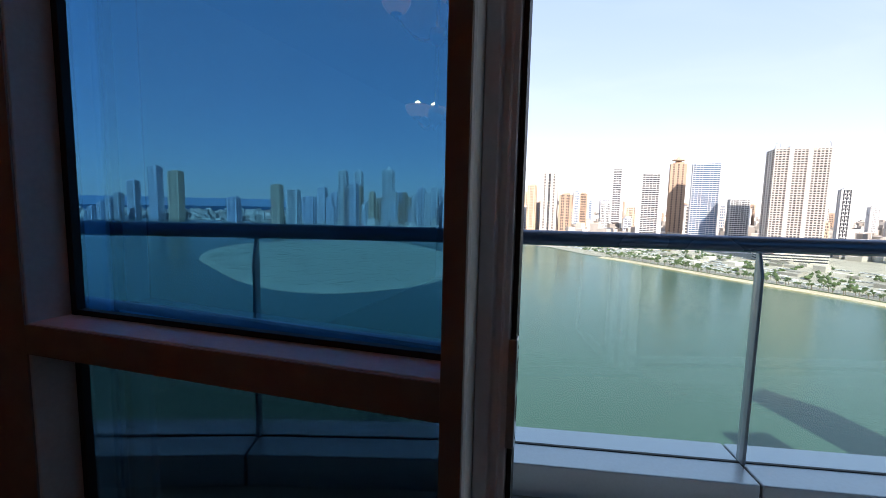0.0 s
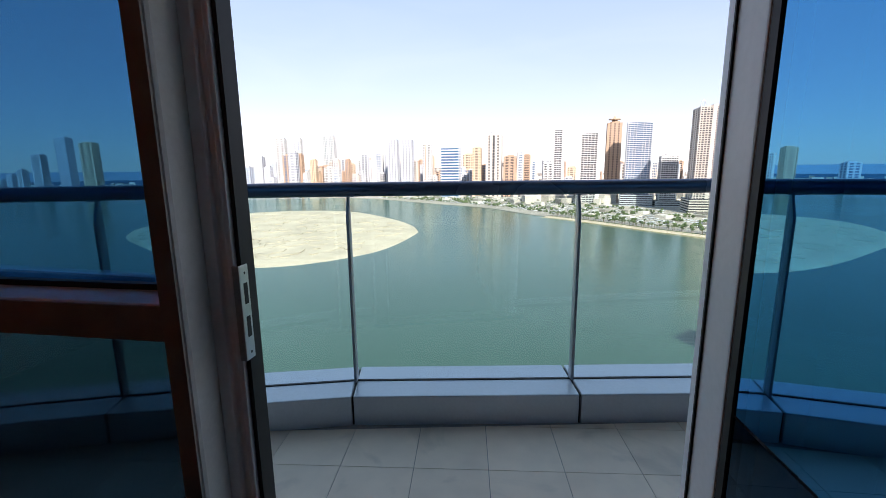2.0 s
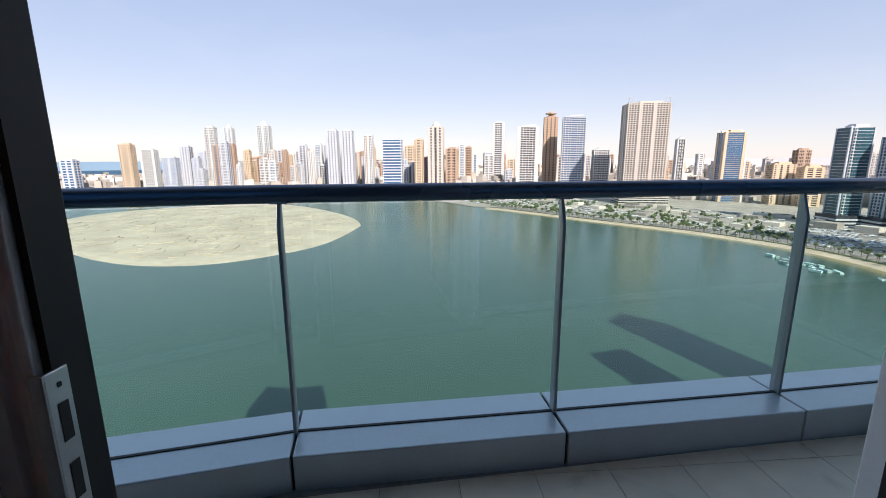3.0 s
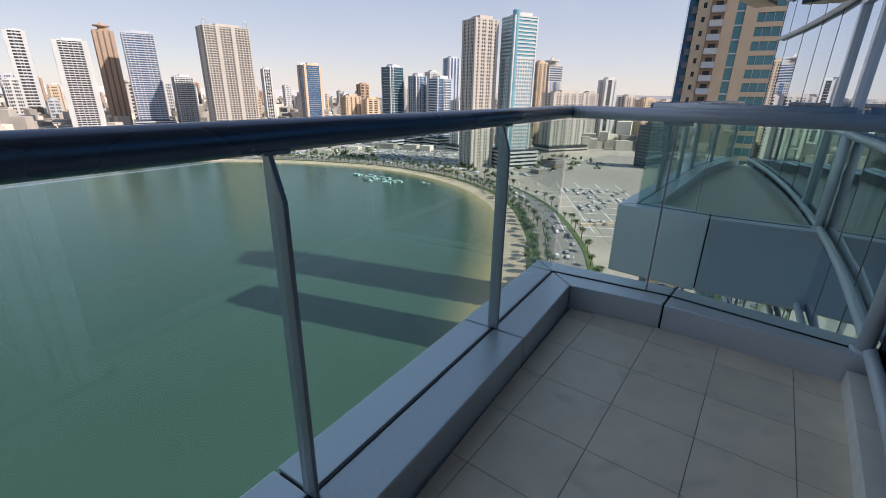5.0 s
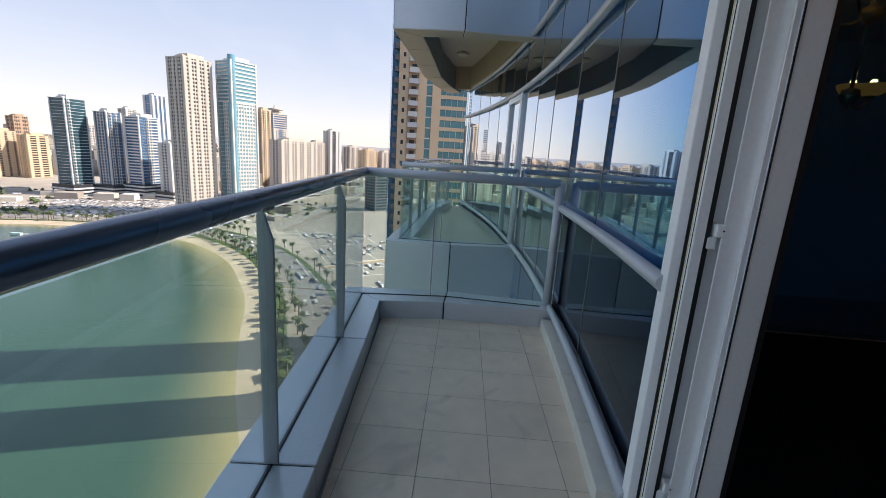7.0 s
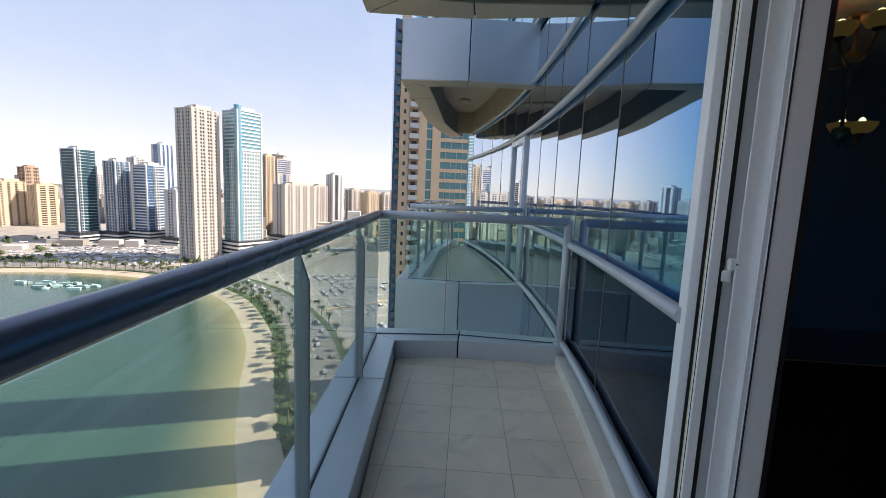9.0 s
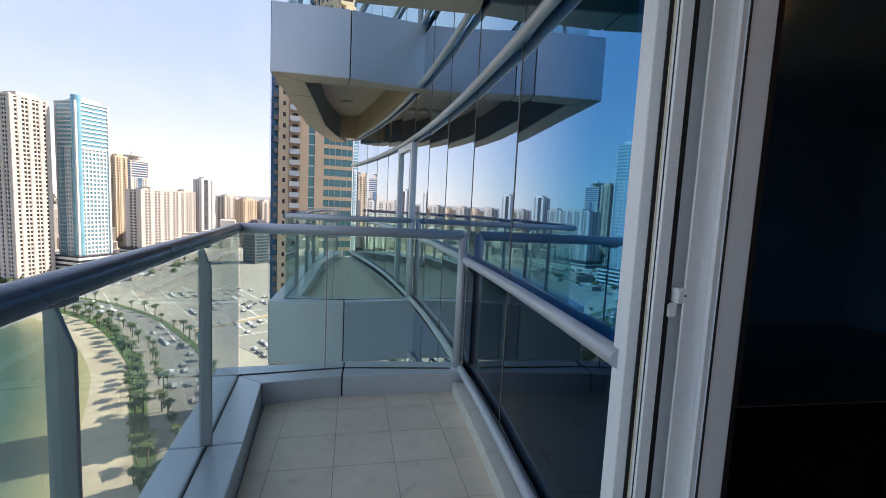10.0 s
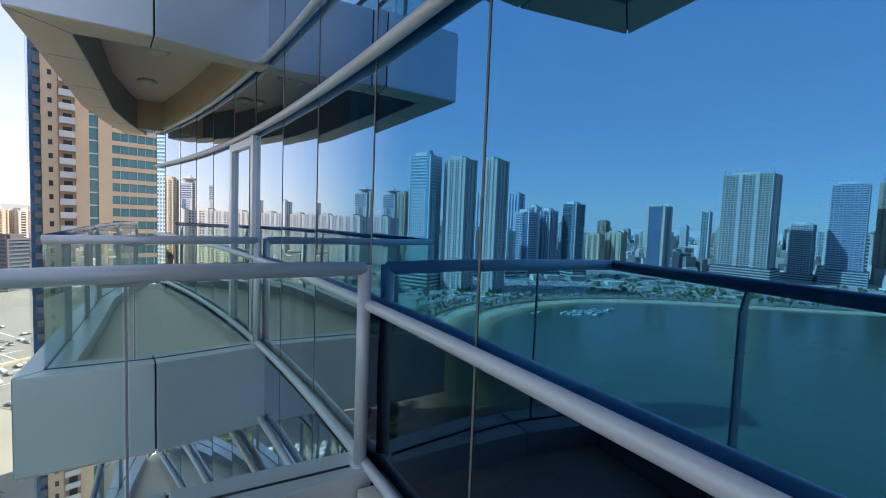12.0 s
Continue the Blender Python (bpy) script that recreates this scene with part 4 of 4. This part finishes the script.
def tower(label, az, d, w, top, dep=None, turn=0.0, wallm=None, glass=None, storey=3.5, crown="", podium=0, extras=None, pat=None, ledges=None, head=0.0):
    """A tower block: glass core behind strips of piers, windows and balconies, roof plant, optional crown, head storeys and podium."""
    dep = dep or w * 0.8
    wallm, glass = wallm or W_BEIGE, glass or G_DARK
    a = radians(az)
    c = Vector((math.sin(a), math.cos(a))) * (d + dep / 2)
    turn = max(-42, min(42, -0.85 * az)) + turn * 0.3
    b_ = a + radians(turn)
    k = w / (w * abs(math.cos(radians(turn))) + dep * abs(math.sin(radians(turn))))
    w, dep = w * k, dep * k
    u, n = Vector((math.cos(b_), -math.sin(b_))), Vector((math.sin(b_), math.cos(b_)))
    zt = top + 1.4
    t = thing("tower_block", label, "tower", group="towers round the lagoon", at=(0, 0, 0))
    part("glazing", Build().obox(c, u, w / 2 - 0.35, dep / 2 - 0.35, GROUND - 1, zt - 0.5), glass, t)
    pat = pat or (PATTERNS[int(az * 7 + d) % 7], PATTERNS[int(az * 5 + d) % 7])
    step = storey if d < 1000 else storey * 2
    solid, ledge = Build(), Build()
    for z0, z1, pf, ps in ((GROUND, zt - head, *pat), (zt - head, zt, "s" * 6, "s" * 5)):
        if z1 - z0 > 1:
            facade(solid, ledge, c - n * dep / 2, u, -n, w, z0, z1, step, pf)
            facade(solid, ledge, c - u * w / 2, n, -u, dep, z0, z1, step, ps)
            facade(solid, ledge, c + u * w / 2, n, u, dep, z0, z1, step, ps)
    solid.obox(c + n * (dep / 2 - 0.2), u, w / 2, 0.3, GROUND, zt)
    for su, sn in ((-1, -1), (1, -1), (-1, 1), (1, 1)):
        solid.obox(c + u * su * (w / 2 - 0.5) + n * sn * (dep / 2 - 0.5), u, 0.75, 0.75, GROUND - 1, zt + 0.5)
    solid.obox(c, u, w / 2 - 0.1, dep / 2 - 0.1, zt - 0.2, zt + 0.3)
    part("facade_frame", solid, wallm, t)["kind"] = "stuff"
    if ledge.v:
        part("balcony_front", ledge, ledges or wallm, t)["kind"] = "stuff"
    part("roof_plant", Build().obox(c + u * w * 0.08, u, w * 0.28, dep * 0.28, zt, zt + 4.0).obox(c - u * w * 0.25, u, w * 0.1, dep * 0.2, zt, zt + 2.2), wallm, t)
    if podium:
        for k in range(int(podium / 4)):
            part("podium_storey", Build().obox(c - n * 3, u, w / 2 + 7, dep / 2 + 6, GROUND - 0.5 + 4 * k, GROUND + 1.4 + 4 * k), wallm, t)
        part("podium_glazing", Build().obox(c - n * 3, u, w / 2 + 6.2, dep / 2 + 5.2, GROUND - 0.5, GROUND + podium - 1), G_DARK, t)
    if crown == "dome":
        part("dome", Build().lathe([(w * 0.22, 0), (w * 0.24, w * 0.1), (w * 0.18, w * 0.25), (0.5, w * 0.33), (0.3, w * 0.45)], (c.x, c.y, zt + 3)), W_WHITE, t)
    if crown == "horns":
        for s in (-1, 1):
            p = c - n * (dep / 2 - 3) + u * s * (w / 2 - 4)
            arc = [(p.x + u.x * 3 * math.cos(q * 0.524), p.y + u.y * 3 * math.cos(q * 0.524), zt + 4 + 6 * math.sin(q * 0.524)) for q in range(7)]
            part("finial", Build().tube([(arc[0][0], arc[0][1], zt)] + arc + [(arc[6][0], arc[6][1], zt)], 0.7, 6), W_GREY, t)
    if crown == "disc":
        part("roof_disc", Build().lathe([(w * 0.2, 0), (w * 0.2, 6), (w * 0.42, 7), (w * 0.42, 9), (w * 0.15, 10), (0.3, 16)], (c.x, c.y, zt)), wallm, t)
    if crown == "mast":
        part("mast", Build().tube([(c.x, c.y, zt), (c.x, c.y, zt + 26)], 0.7, 8), W_GREY, t)
    if crown == "wedge":
        part("roof_blade", Build().obox(c, u, w * 0.5, 0.8, zt - 2, zt + 5).obox(c - u * w * 0.2, u, w * 0.5, 0.8, zt + 4.2, zt + 5.2), W_WHITE, t)
    if crown == "drum":
        p = c - n * (dep / 2 - 3) - u * (w / 2 - 3)
        part("corner_drum", Build().lathe([(3.6, GROUND - zt), (3.6, 4), (3.2, 5), (0, 5)], (p.x, p.y, zt)), G_CYAN, t)
    for kind, m, s0, s1, z0, z1 in extras or ():
        # a band of another material set on the front, from s0 to s1 of its width
        mid = c - n * (dep / 2 + 0.05) + u * w * ((s0 + s1) / 2 - 0.5)
        part(kind, Build().obox(mid, u, w * (s1 - s0) / 2, 0.35, GROUND + (zt - GROUND) * z0, GROUND + (zt - GROUND) * z1), m, t)
    return t


tower("pale grey twin slab tower beside its pair", -15.4, 1200, 32, 76, 26, 20, W_GREY, G_DARK, pat=("pwpwpwp", "pwwp"))
tower("pale grey twin slab tower beside its pair", -13.6, 1185, 34, 75, 26, 20, W_GREY, G_DARK, pat=("pwpwpwp", "pwwp"))
tower("white and brown residential tower", -11.0, 1169, 26, 62, 22, 15, W_WHITE, G_DARK, extras=[("brown_stripe", W_BROWN, 0.3, 0.5, 0, 1)], pat=("wwpww", "wpw"))
tower("blue-grey glazed slab tower", -8.0, 1130, 52, 51, 30, 10, W_GREY, G_BLUE, pat=("ssssssss", "psssp"))
tower("beige domed residential tower with dark strips", -2.4, 1124, 42, 80, 34, 12, W_BEIGE, G_DARK, crown="dome", pat=("pwpgpwp", "pwpwp"), ledges=W_WHITE)
tower("tan rendered residential tower", -4.6, 1150, 24, 51, 20, 12, W_TAN, G_DARK)
tower("brown rendered residential tower", -0.4, 1110, 30, 27, 24, 8, W_BROWN, G_DARK)
tower("slim white far residential tower", 5.6, 1473, 40, 118, 34, 25, W_WHITE, G_DARK, pat=("pswsp", "psp"))
tower("white and grey residential tower", 9.3, 934, 44, 66, 36, 28, W_WHITE, G_DARK, pat=("pbsbsbp", "sbbs"), ledges=W_WHITE)
tower("brown tower with a disc roof", 12.0, 983, 30, 88, 28, 20, W_BROWN, G_DARK, crown="disc", pat=("pwpwpwp", "pwpwp"))
tower("blue-grey glazed tower with white podium", 14.8, 916, 46, 82, 36, 30, W_GREY, G_BLUE, podium=24, pat=("bsbssbsb", "sssss"), ledges=W_WHITE)
tower("white stepped residential tower", 18.1, 925, 34, 18, 26, 10, W_WHITE, G_DARK, podium=12, pat=("swswsws", "sws"))
tower("broad beige tower with two finials and podium", 22.7, 812, 76, 90, 46, 8, W_BEIGE, G_DARK, crown="horns", podium=24, pat=("wbwbpwbwbpwbwbw", "wbpwpbw"))
tower("thin white residential tower", 26.6, 1107, 22, 42, 20, 10, W_WHITE, G_DARK)
tower("dark blue curved tower with gold edges", 31.4, 917, 44, 44, 30, -15, W_TAN, G_BLUE, crown="wedge", pat=("pggggggp", "pggp"))
tower("low orange residential block", 36.0, 905, 40, -10, 26, 0, W_TAN, G_DARK)
tower("low tan residential block", 38.4, 890, 34, -14, 26, 10, W_ORANGE, G_DARK)
tower("dark teal glazed tower", 41.2, 655, 32, 32, 26, -12, W_GREY, G_TEAL, podium=14, pat=("gbgggggg", "gggg"), ledges=W_WHITE)
tower("dark blue glazed tower with white balconies", 44.2, 650, 26, 21, 24, -10, W_WHITE, G_BLUE, podium=14, pat=("gbgbgg", "gbbg"), ledges=W_WHITE)
tower("dark blue and white glazed tower", 47.0, 640, 34, 18, 26, -8, W_WHITE, G_BLUE, podium=16, pat=("gggbbsss", "ssss"), ledges=W_WHITE)
tower("white low residential tower with arch", 49.6, 610, 28, -10, 24, 5, W_WHITE, G_DARK, podium=10, pat=("pwwggwwp", "pwwp"))
tower("grey-blue glazed far tower", 48.4, 900, 34, 62, 28, 15, W_GREY, G_BLUE, pat=("pgpgpgp", "pggp"))
tower("pale beige residential far tower", 46.0, 980, 30, 40, 24, 8, W_WHITE, G_DARK)
tower("tall beige residential tower with pale piers", 51.7, 470, 36, 68, 30, 24, W_BEIGE, G_DARK, storey=3.3, pat=("pwpwwpwwpwp", "pbwpbpwbp"), ledges=W_WHITE)
tower("tall white and teal office tower", 56.3, 480, 36, 72, 30, 24, W_WHITE, G_CYAN, storey=3.6, podium=20, crown="drum", pat=("gwwwwwwwg", "ggwwggg"), head=38)
tower("beige block with a blue glass tower head", 60.4, 840, 40, 47, 32, 0, W_BEIGE, G_BLUE, crown="disc", pat=("pwwggwwp", "wwww"), head=26)
tower("tan residential slab behind the parking", 59.0, 720, 22, 44, 20, 10, W_TAN, G_DARK)
tower("long beige residential block", 62.2, 640, 58, 2, 26, 8, W_BEIGE, G_DARK, podium=10, pat=("pwwpwwpwwpwwp", "pwwp"))
tower("narrow beige residential block", 65.0, 760, 30, 2, 24, 5, W_BEIGE, G_DARK)
tower("grey and white narrow tower", 67.0, 780, 30, 23, 24, 12, W_WHITE, G_DARK, pat=("pggpwp", "pwwp"))
tower("low beige residential block", 69.4, 860, 34, -2, 26, 5, W_BEIGE, G_DARK)
tower("low tan residential block", 71.4, 800, 34, -6, 26, 5, W_TAN, G_DARK)
tower("low white residential block", 73.4, 820, 30, -8, 26, 5, W_BEIGE, G_DARK)
tower("dark glazed low office block", 72.6, 530, 28, -30, 26, 5, W_DARK, G_TEAL, pat=("sssss", "ssss"))
# far shore beyond the island
tower("grey glazed tower by the sea", -49.5, 1751, 44, 101, 36, 0, W_GREY, G_BLUE)
tower("tan arched tower by the sea", -47.6, 1749, 50, 88, 36, 0, W_TAN, G_DARK)
tower("grey tower above terraced blocks", -51.5, 1845, 40, 53, 34, 0, W_GREY, G_DARK)
for k, top in enumerate((8, -8, -22, -36)):
    tower("stepped terrace block by the sea", -52.8 - k * 0.75, 1770, 26, top, 40, 0, W_GREY, G_DARK)
tower("grey block by the far shore", -41.8, 1584, 44, 3, 34, 0, W_GREY, G_BLUE)
tower("tan tower by the far shore", -37.0, 1446, 38, 44, 30, 0, W_TAN, G_DARK)
tower("white tower by the far shore", -35.1, 1450, 44, 30, 30, 0, W_WHITE, G_DARK)
tower("blue-grey tower by the far shore", -33.2, 1457, 44, 9, 30, 0, W_GREY, G_BLUE)
tower("grey tower by the far shore", -31.6, 1463, 34, 40, 30, 0, W_GREY, G_DARK)
tower("slim white paired tower", -29.0, 1406, 34, 92, 30, 0, W_WHITE, G_DARK)
tower("slim white and grey paired tower", -27.1, 1416, 30, 92, 30, 0, W_WHITE, G_BLUE, crown="dome")
tower("white and green tower with a peaked crown", -23.3, 1374, 40, 98, 34, 0, W_WHITE, G_TEAL, crown="dome")
rnd = random.Random(21)
for k in range(96):
    tower("residential tower on the far shore", -30.5 + k * 0.34 + rnd.uniform(-0.3, 0.3), rnd.uniform(1230, 1500), rnd.uniform(15, 32), rnd.uniform(-25, 46), 26, rnd.uniform(-10, 25),
          rnd.choice((W_BEIGE, W_WHITE, W_TAN, W_GREY, W_BROWN)), rnd.choice((G_DARK, G_DARK, G_BLUE)))
for k in range(44):
    tower("residential tower behind the lagoon road", 2 + k * 1.05 + rnd.uniform(-1.2, 1.2), rnd.uniform(1150, 1900), rnd.uniform(22, 38), rnd.uniform(-34, 22), 26, rnd.uniform(-10, 25),
          rnd.choice((W_BEIGE, W_WHITE, W_TAN, W_GREY, W_BROWN)), rnd.choice((G_DARK, G_DARK, G_BLUE)))

# the orange tower next along the shore: sandstone piers, balconies and teal glass
ot = thing("orange_tower", "near orange sandstone tower with teal glass and balconies", "tower")
OU, OS = Vector((0.30, -0.954)).normalized(), 1.0
OC = (Vector((113, 21.8)) - OU * 1.8) * OS
ON = Vector((OU.y, -OU.x))
ZT = 44.0


def orange(s0, s1, out, hd, z0, z1):
    """A block on the front, from s0 to s1 along it, standing out by the given depth."""
    return Build().obox(OC + ON * out * OS + OU * (s0 + s1) / 2 * OS, OU, (s1 - s0) / 2 * OS, hd * OS, z0, z1)


part("core", Build().obox(OC + (OU * 2.2 - ON * 8) * OS, OU, 11.2 * OS, 7.9 * OS, GROUND - 1, ZT), G_SEA, ot)
part("blue_corner", Build().obox(OC - (ON * 5 + OU * 8.5) * OS, OU, 0.55 * OS, 5.2 * OS, GROUND - 1, ZT), G_BLUE, ot, "blue glass corner strip")
for s0, s1, m in ((-7.4, -5.0, W_TAN), (-2.4, -0.3, W_ORANGE), (1.15, 3.4, W_ORANGE), (12.2, 13.5, W_ORANGE)):
    part("pier", orange(s0, s1, 0, 0.5, GROUND - 1, ZT + 1), m, ot)
part("balcony_recess", orange(-5.0, -2.4, 0, 0.2, GROUND - 1, ZT), W_BROWN, ot)
for k in range(45):
    z = GROUND + k * 2.62
    part("storey_band", orange(3.4, 12.2, 0, 0.42, z - 0.46, z + 0.46), W_ORANGE, ot)
    part("floor_line", orange(-0.3, 1.14, 0, 0.2, z - 0.15, z + 0.15), W_WHITE, ot)
    part("balcony_slab", orange(-4.9, -2.5, 0.9, 0.75, z - 0.15, z + 0.05), W_GREY, ot)
    part("balcony_front", orange(-4.9, -2.5, 1.62, 0.04, z + 0.05, z + 1.05), W_GREY if k % 2 else W_WHITE, ot)
    part("balcony_door", orange(-4.2, -2.9, 0.25, 0.06, z + 0.05, z + 1.95), G_DARK, ot)
    part("corner_balcony", orange(-8.5, -7.5, 0.6, 0.6, z - 0.2, z + 1.0), W_DARK, ot)
    part("window", orange(-6.4, -5.8, 0.5, 0.06, z + 0.8, z + 1.8), G_DARK, ot)
for s0 in (4.8, 6.3, 7.8, 9.3, 10.8):
    part("mullion", orange(s0 - 0.05, s0 + 0.05, 0, 0.14, GROUND, ZT), W_GREY, ot)
# Unseen tower, added so that its shadow strip falls on the water.
tower("unseen tower behind the orange one, casting a shadow strip", 82.6, 154, 26, 84, 18, 5, W_ORANGE, G_BLUE)

# ---- blocks, car parks and planting between the far road and the towers ----
def shrub(b, x, y, rad, h, rng):
    """A small uneven clump of foliage."""
    k, n = len(b.v), 6
    for f, q in ((0.6, 0.0), (1.0, 0.4), (0.7, 0.8)):
        for j in range(n):
            a = 2 * math.pi * j / n + q
            w = rad * f * rng.uniform(0.7, 1.3)
            b.v.append((x + w * math.cos(a), y + w * math.sin(a), GROUND - 0.3 + h * (0.25 + q * 0.7) * rng.uniform(0.8, 1.2)))
    b.v.append((x, y, GROUND + h * rng.uniform(0.85, 1.1)))
    for r in range(2):
        for j in range(n):
            b.f.append((k + r * n + j, k + r * n + (j + 1) % n, k + (r + 1) * n + (j + 1) % n, k + (r + 1) * n + j))
            b.smooth.append(False)
    for j in range(n):
        b.f.append((k + 2 * n + j, k + 2 * n + (j + 1) % n, k + 3 * n))
        b.smooth.append(False)


belt, green, autos, rng = Build(), Build(), Build(), random.Random(31)
back = [p for p in SHORE if p[1] > 250 and p[0] > -420]
for d in (-58, -72, -92, -112, -134, -160, -190, -225):
    line = offset(back, d)
    for a, b in zip(line, line[1:]):
        L, u = math.dist(a, b), (Vector(b) - Vector(a)).normalized()
        if L < 0.5 or L > 80:
            continue
        for _ in range(max(1, int(L / 9))):
            p = lerp(a, b, rng.random())
            if inside(p, FIELD) or not inside(p, land):
                continue
            q = rng.random()
            if q < (0.05 if d > -100 else 0.16) and d < -60:
                belt.obox(p, u, rng.uniform(4, 11), rng.uniform(4, 9), GROUND - 1, GROUND + rng.choice((3, 3.5, 4, 4, 7)))
            elif q < 0.55:
                for _ in range(3):
                    shrub(green, p[0] + rng.uniform(-5, 5), p[1] + rng.uniform(-5, 5), rng.uniform(1.2, 2.8), rng.uniform(2.5, 5.5), rng)
            else:
                for k in range(rng.randrange(3, 8)):
                    car_shape(autos, (p[0] + u.x * 2.7 * k, p[1] + u.y * 2.7 * k), (-u.y, u.x))
tagged(part("low_blocks", belt, CITY), "low pale shops and kiosks along the far road", "blocks", kind="stuff")
tagged(part("far_planting", green, LEAF), "dark green trees and shrubs along the far road", "trees", kind="stuff")
tagged(part("far_parked_cars", autos, CARS), "rows of parked cars along the far road", "cars", kind="stuff")

# ---- low city to the horizon ----
city, rnd = Build(), random.Random(8)
count = 0
while count < 13000:
    az, d = radians(rnd.uniform(-58, 128)), rnd.uniform(700, 4300) ** 1.0
    x, y = math.sin(az) * d, math.cos(az) * d
    if not inside((x, y), land) or (math.degrees(az) < 0 and d < 1250) or (math.degrees(az) < 46 and d < 930):
        continue
    u = Vector((math.cos(rnd.choice((0.3, 0.5, 0.9))), math.sin(rnd.choice((0.3, 0.5, 0.9))))).normalized()
    h = rnd.choice((6, 8, 10, 12, 16, 22, 30)) * rnd.uniform(0.8, 1.3) * (0.6 if math.degrees(az) < -28 else 1.0)
    city.obox((x, y), u, rnd.uniform(5, 14), rnd.uniform(5, 12), GROUND - 1, GROUND + h)
    count += 1
tagged(part("low_city", city, CITY), "pale low city blocks reaching the horizon", "city", kind="stuff")
# Added glowing rings cover the sky's dark band below the horizon.
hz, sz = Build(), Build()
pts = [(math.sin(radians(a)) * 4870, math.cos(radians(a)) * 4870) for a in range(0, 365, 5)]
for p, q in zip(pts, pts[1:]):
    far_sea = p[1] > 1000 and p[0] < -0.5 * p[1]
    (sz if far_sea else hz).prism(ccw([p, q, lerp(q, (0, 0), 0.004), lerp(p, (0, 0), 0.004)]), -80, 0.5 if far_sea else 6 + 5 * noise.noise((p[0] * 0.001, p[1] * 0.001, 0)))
tagged(part("backdrop", hz, GLOW_HAZE), "glowing ring with pale haze in its colour", "backdrop", kind="structure")

tagged(part("sea_backdrop", sz, GLOW_SEA), "glowing blue ring in place of the far sea", "backdrop", kind="structure")
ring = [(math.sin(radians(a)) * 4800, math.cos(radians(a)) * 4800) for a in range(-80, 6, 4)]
tagged(part("sea", Build().prism(ccw(ring + [(100, 1250), (-700, 1210), (-1500, 1190), (-2400, 1100)]), SEA - 1, SEA + 0.06), FAR_SEA), "open sea beyond the far shore, tinted with reflected sky", "water", kind="structure")

# ---- balcony floor ----
floor = thing("floor", "pale beige ceramic balcony floor tiles with grey joints", "floor", kind="structure")
xs = [-3.4 + 0.5 * i for i in range(13)]
poly = offset(INNER, 0.01)[1:] + [(2.63, 0.42)] + [(x, wall_y(x) - 0.02) for x in xs[::-1]]
part("grout_bed", Build().prism(ccw(poly), -0.047, -0.040), GROUT, floor)
TU, TN, TS = Vector((math.cos(radians(5.9)), math.sin(radians(5.9)))), Vector((-math.sin(radians(5.9)), math.cos(radians(5.9)))), 0.335
T0 = Vector((0.0, 1.105))


def clip(poly, a, b):
    """Keeps what lies to the left of the line a to b."""
    out = []
    side = lambda p: (b[0] - a[0]) * (p[1] - a[1]) - (b[1] - a[1]) * (p[0] - a[0])
    for p, q in zip(poly, poly[1:] + poly[:1]):
        sp, sq = side(p), side(q)
        if sp >= 0:
            out.append(p)
        if sp * sq < 0:
            out.append(lerp(p, q, sp / (sp - sq)))
    return out


inn = INNER[::-1]
for i in range(-10, 9):
    for j in range(-4, 4):
        c = T0 + TU * (TS * (i + 0.5)) + TN * (TS * (j + 0.5))
        h = TS / 2 - 0.0016
        q = [tuple(c + TU * a * h + TN * b * h) for a, b in ((-1, -1), (1, -1), (1, 1), (-1, 1))]
        for k in range(len(inn) - 1):
            q = clip(q, inn[k], inn[k + 1]) if q else q
        if q:
            q = clip(q, (-4, 0.30), (4, 0.30))
        if len(q) > 2:
            a = sum(p[0] * r[1] - r[0] * p[1] for p, r in zip(q, q[1:] + q[:1])) / 2
            if a > 0.0015:
                part("tile", Build().prism(q, -0.045, -0.036), TILE, floor)
# stone plinth along the glass
pl = thing("plinth", "cream stone plinth strip at the foot of the glass wall", "plinth", kind="structure")
for x0, x1 in ((-3.3, -2.3), (-2.3, -1.5), (-1.5, -0.66), (0.66, 1.15), (1.15, 1.65), (1.65, 2.15), (2.15, 2.595)):
    part("plinth_tile", Build().prism(ccw([(x0 + 0.002, wall_y(x0) - 0.01), (x1 - 0.002, wall_y(x1) - 0.01), (x1 - 0.002, wall_y(x1) + 0.118), (x0 + 0.002, wall_y(x0) + 0.118)]), -0.040, 0.052), PLINTH, pl, bevel=0.004)
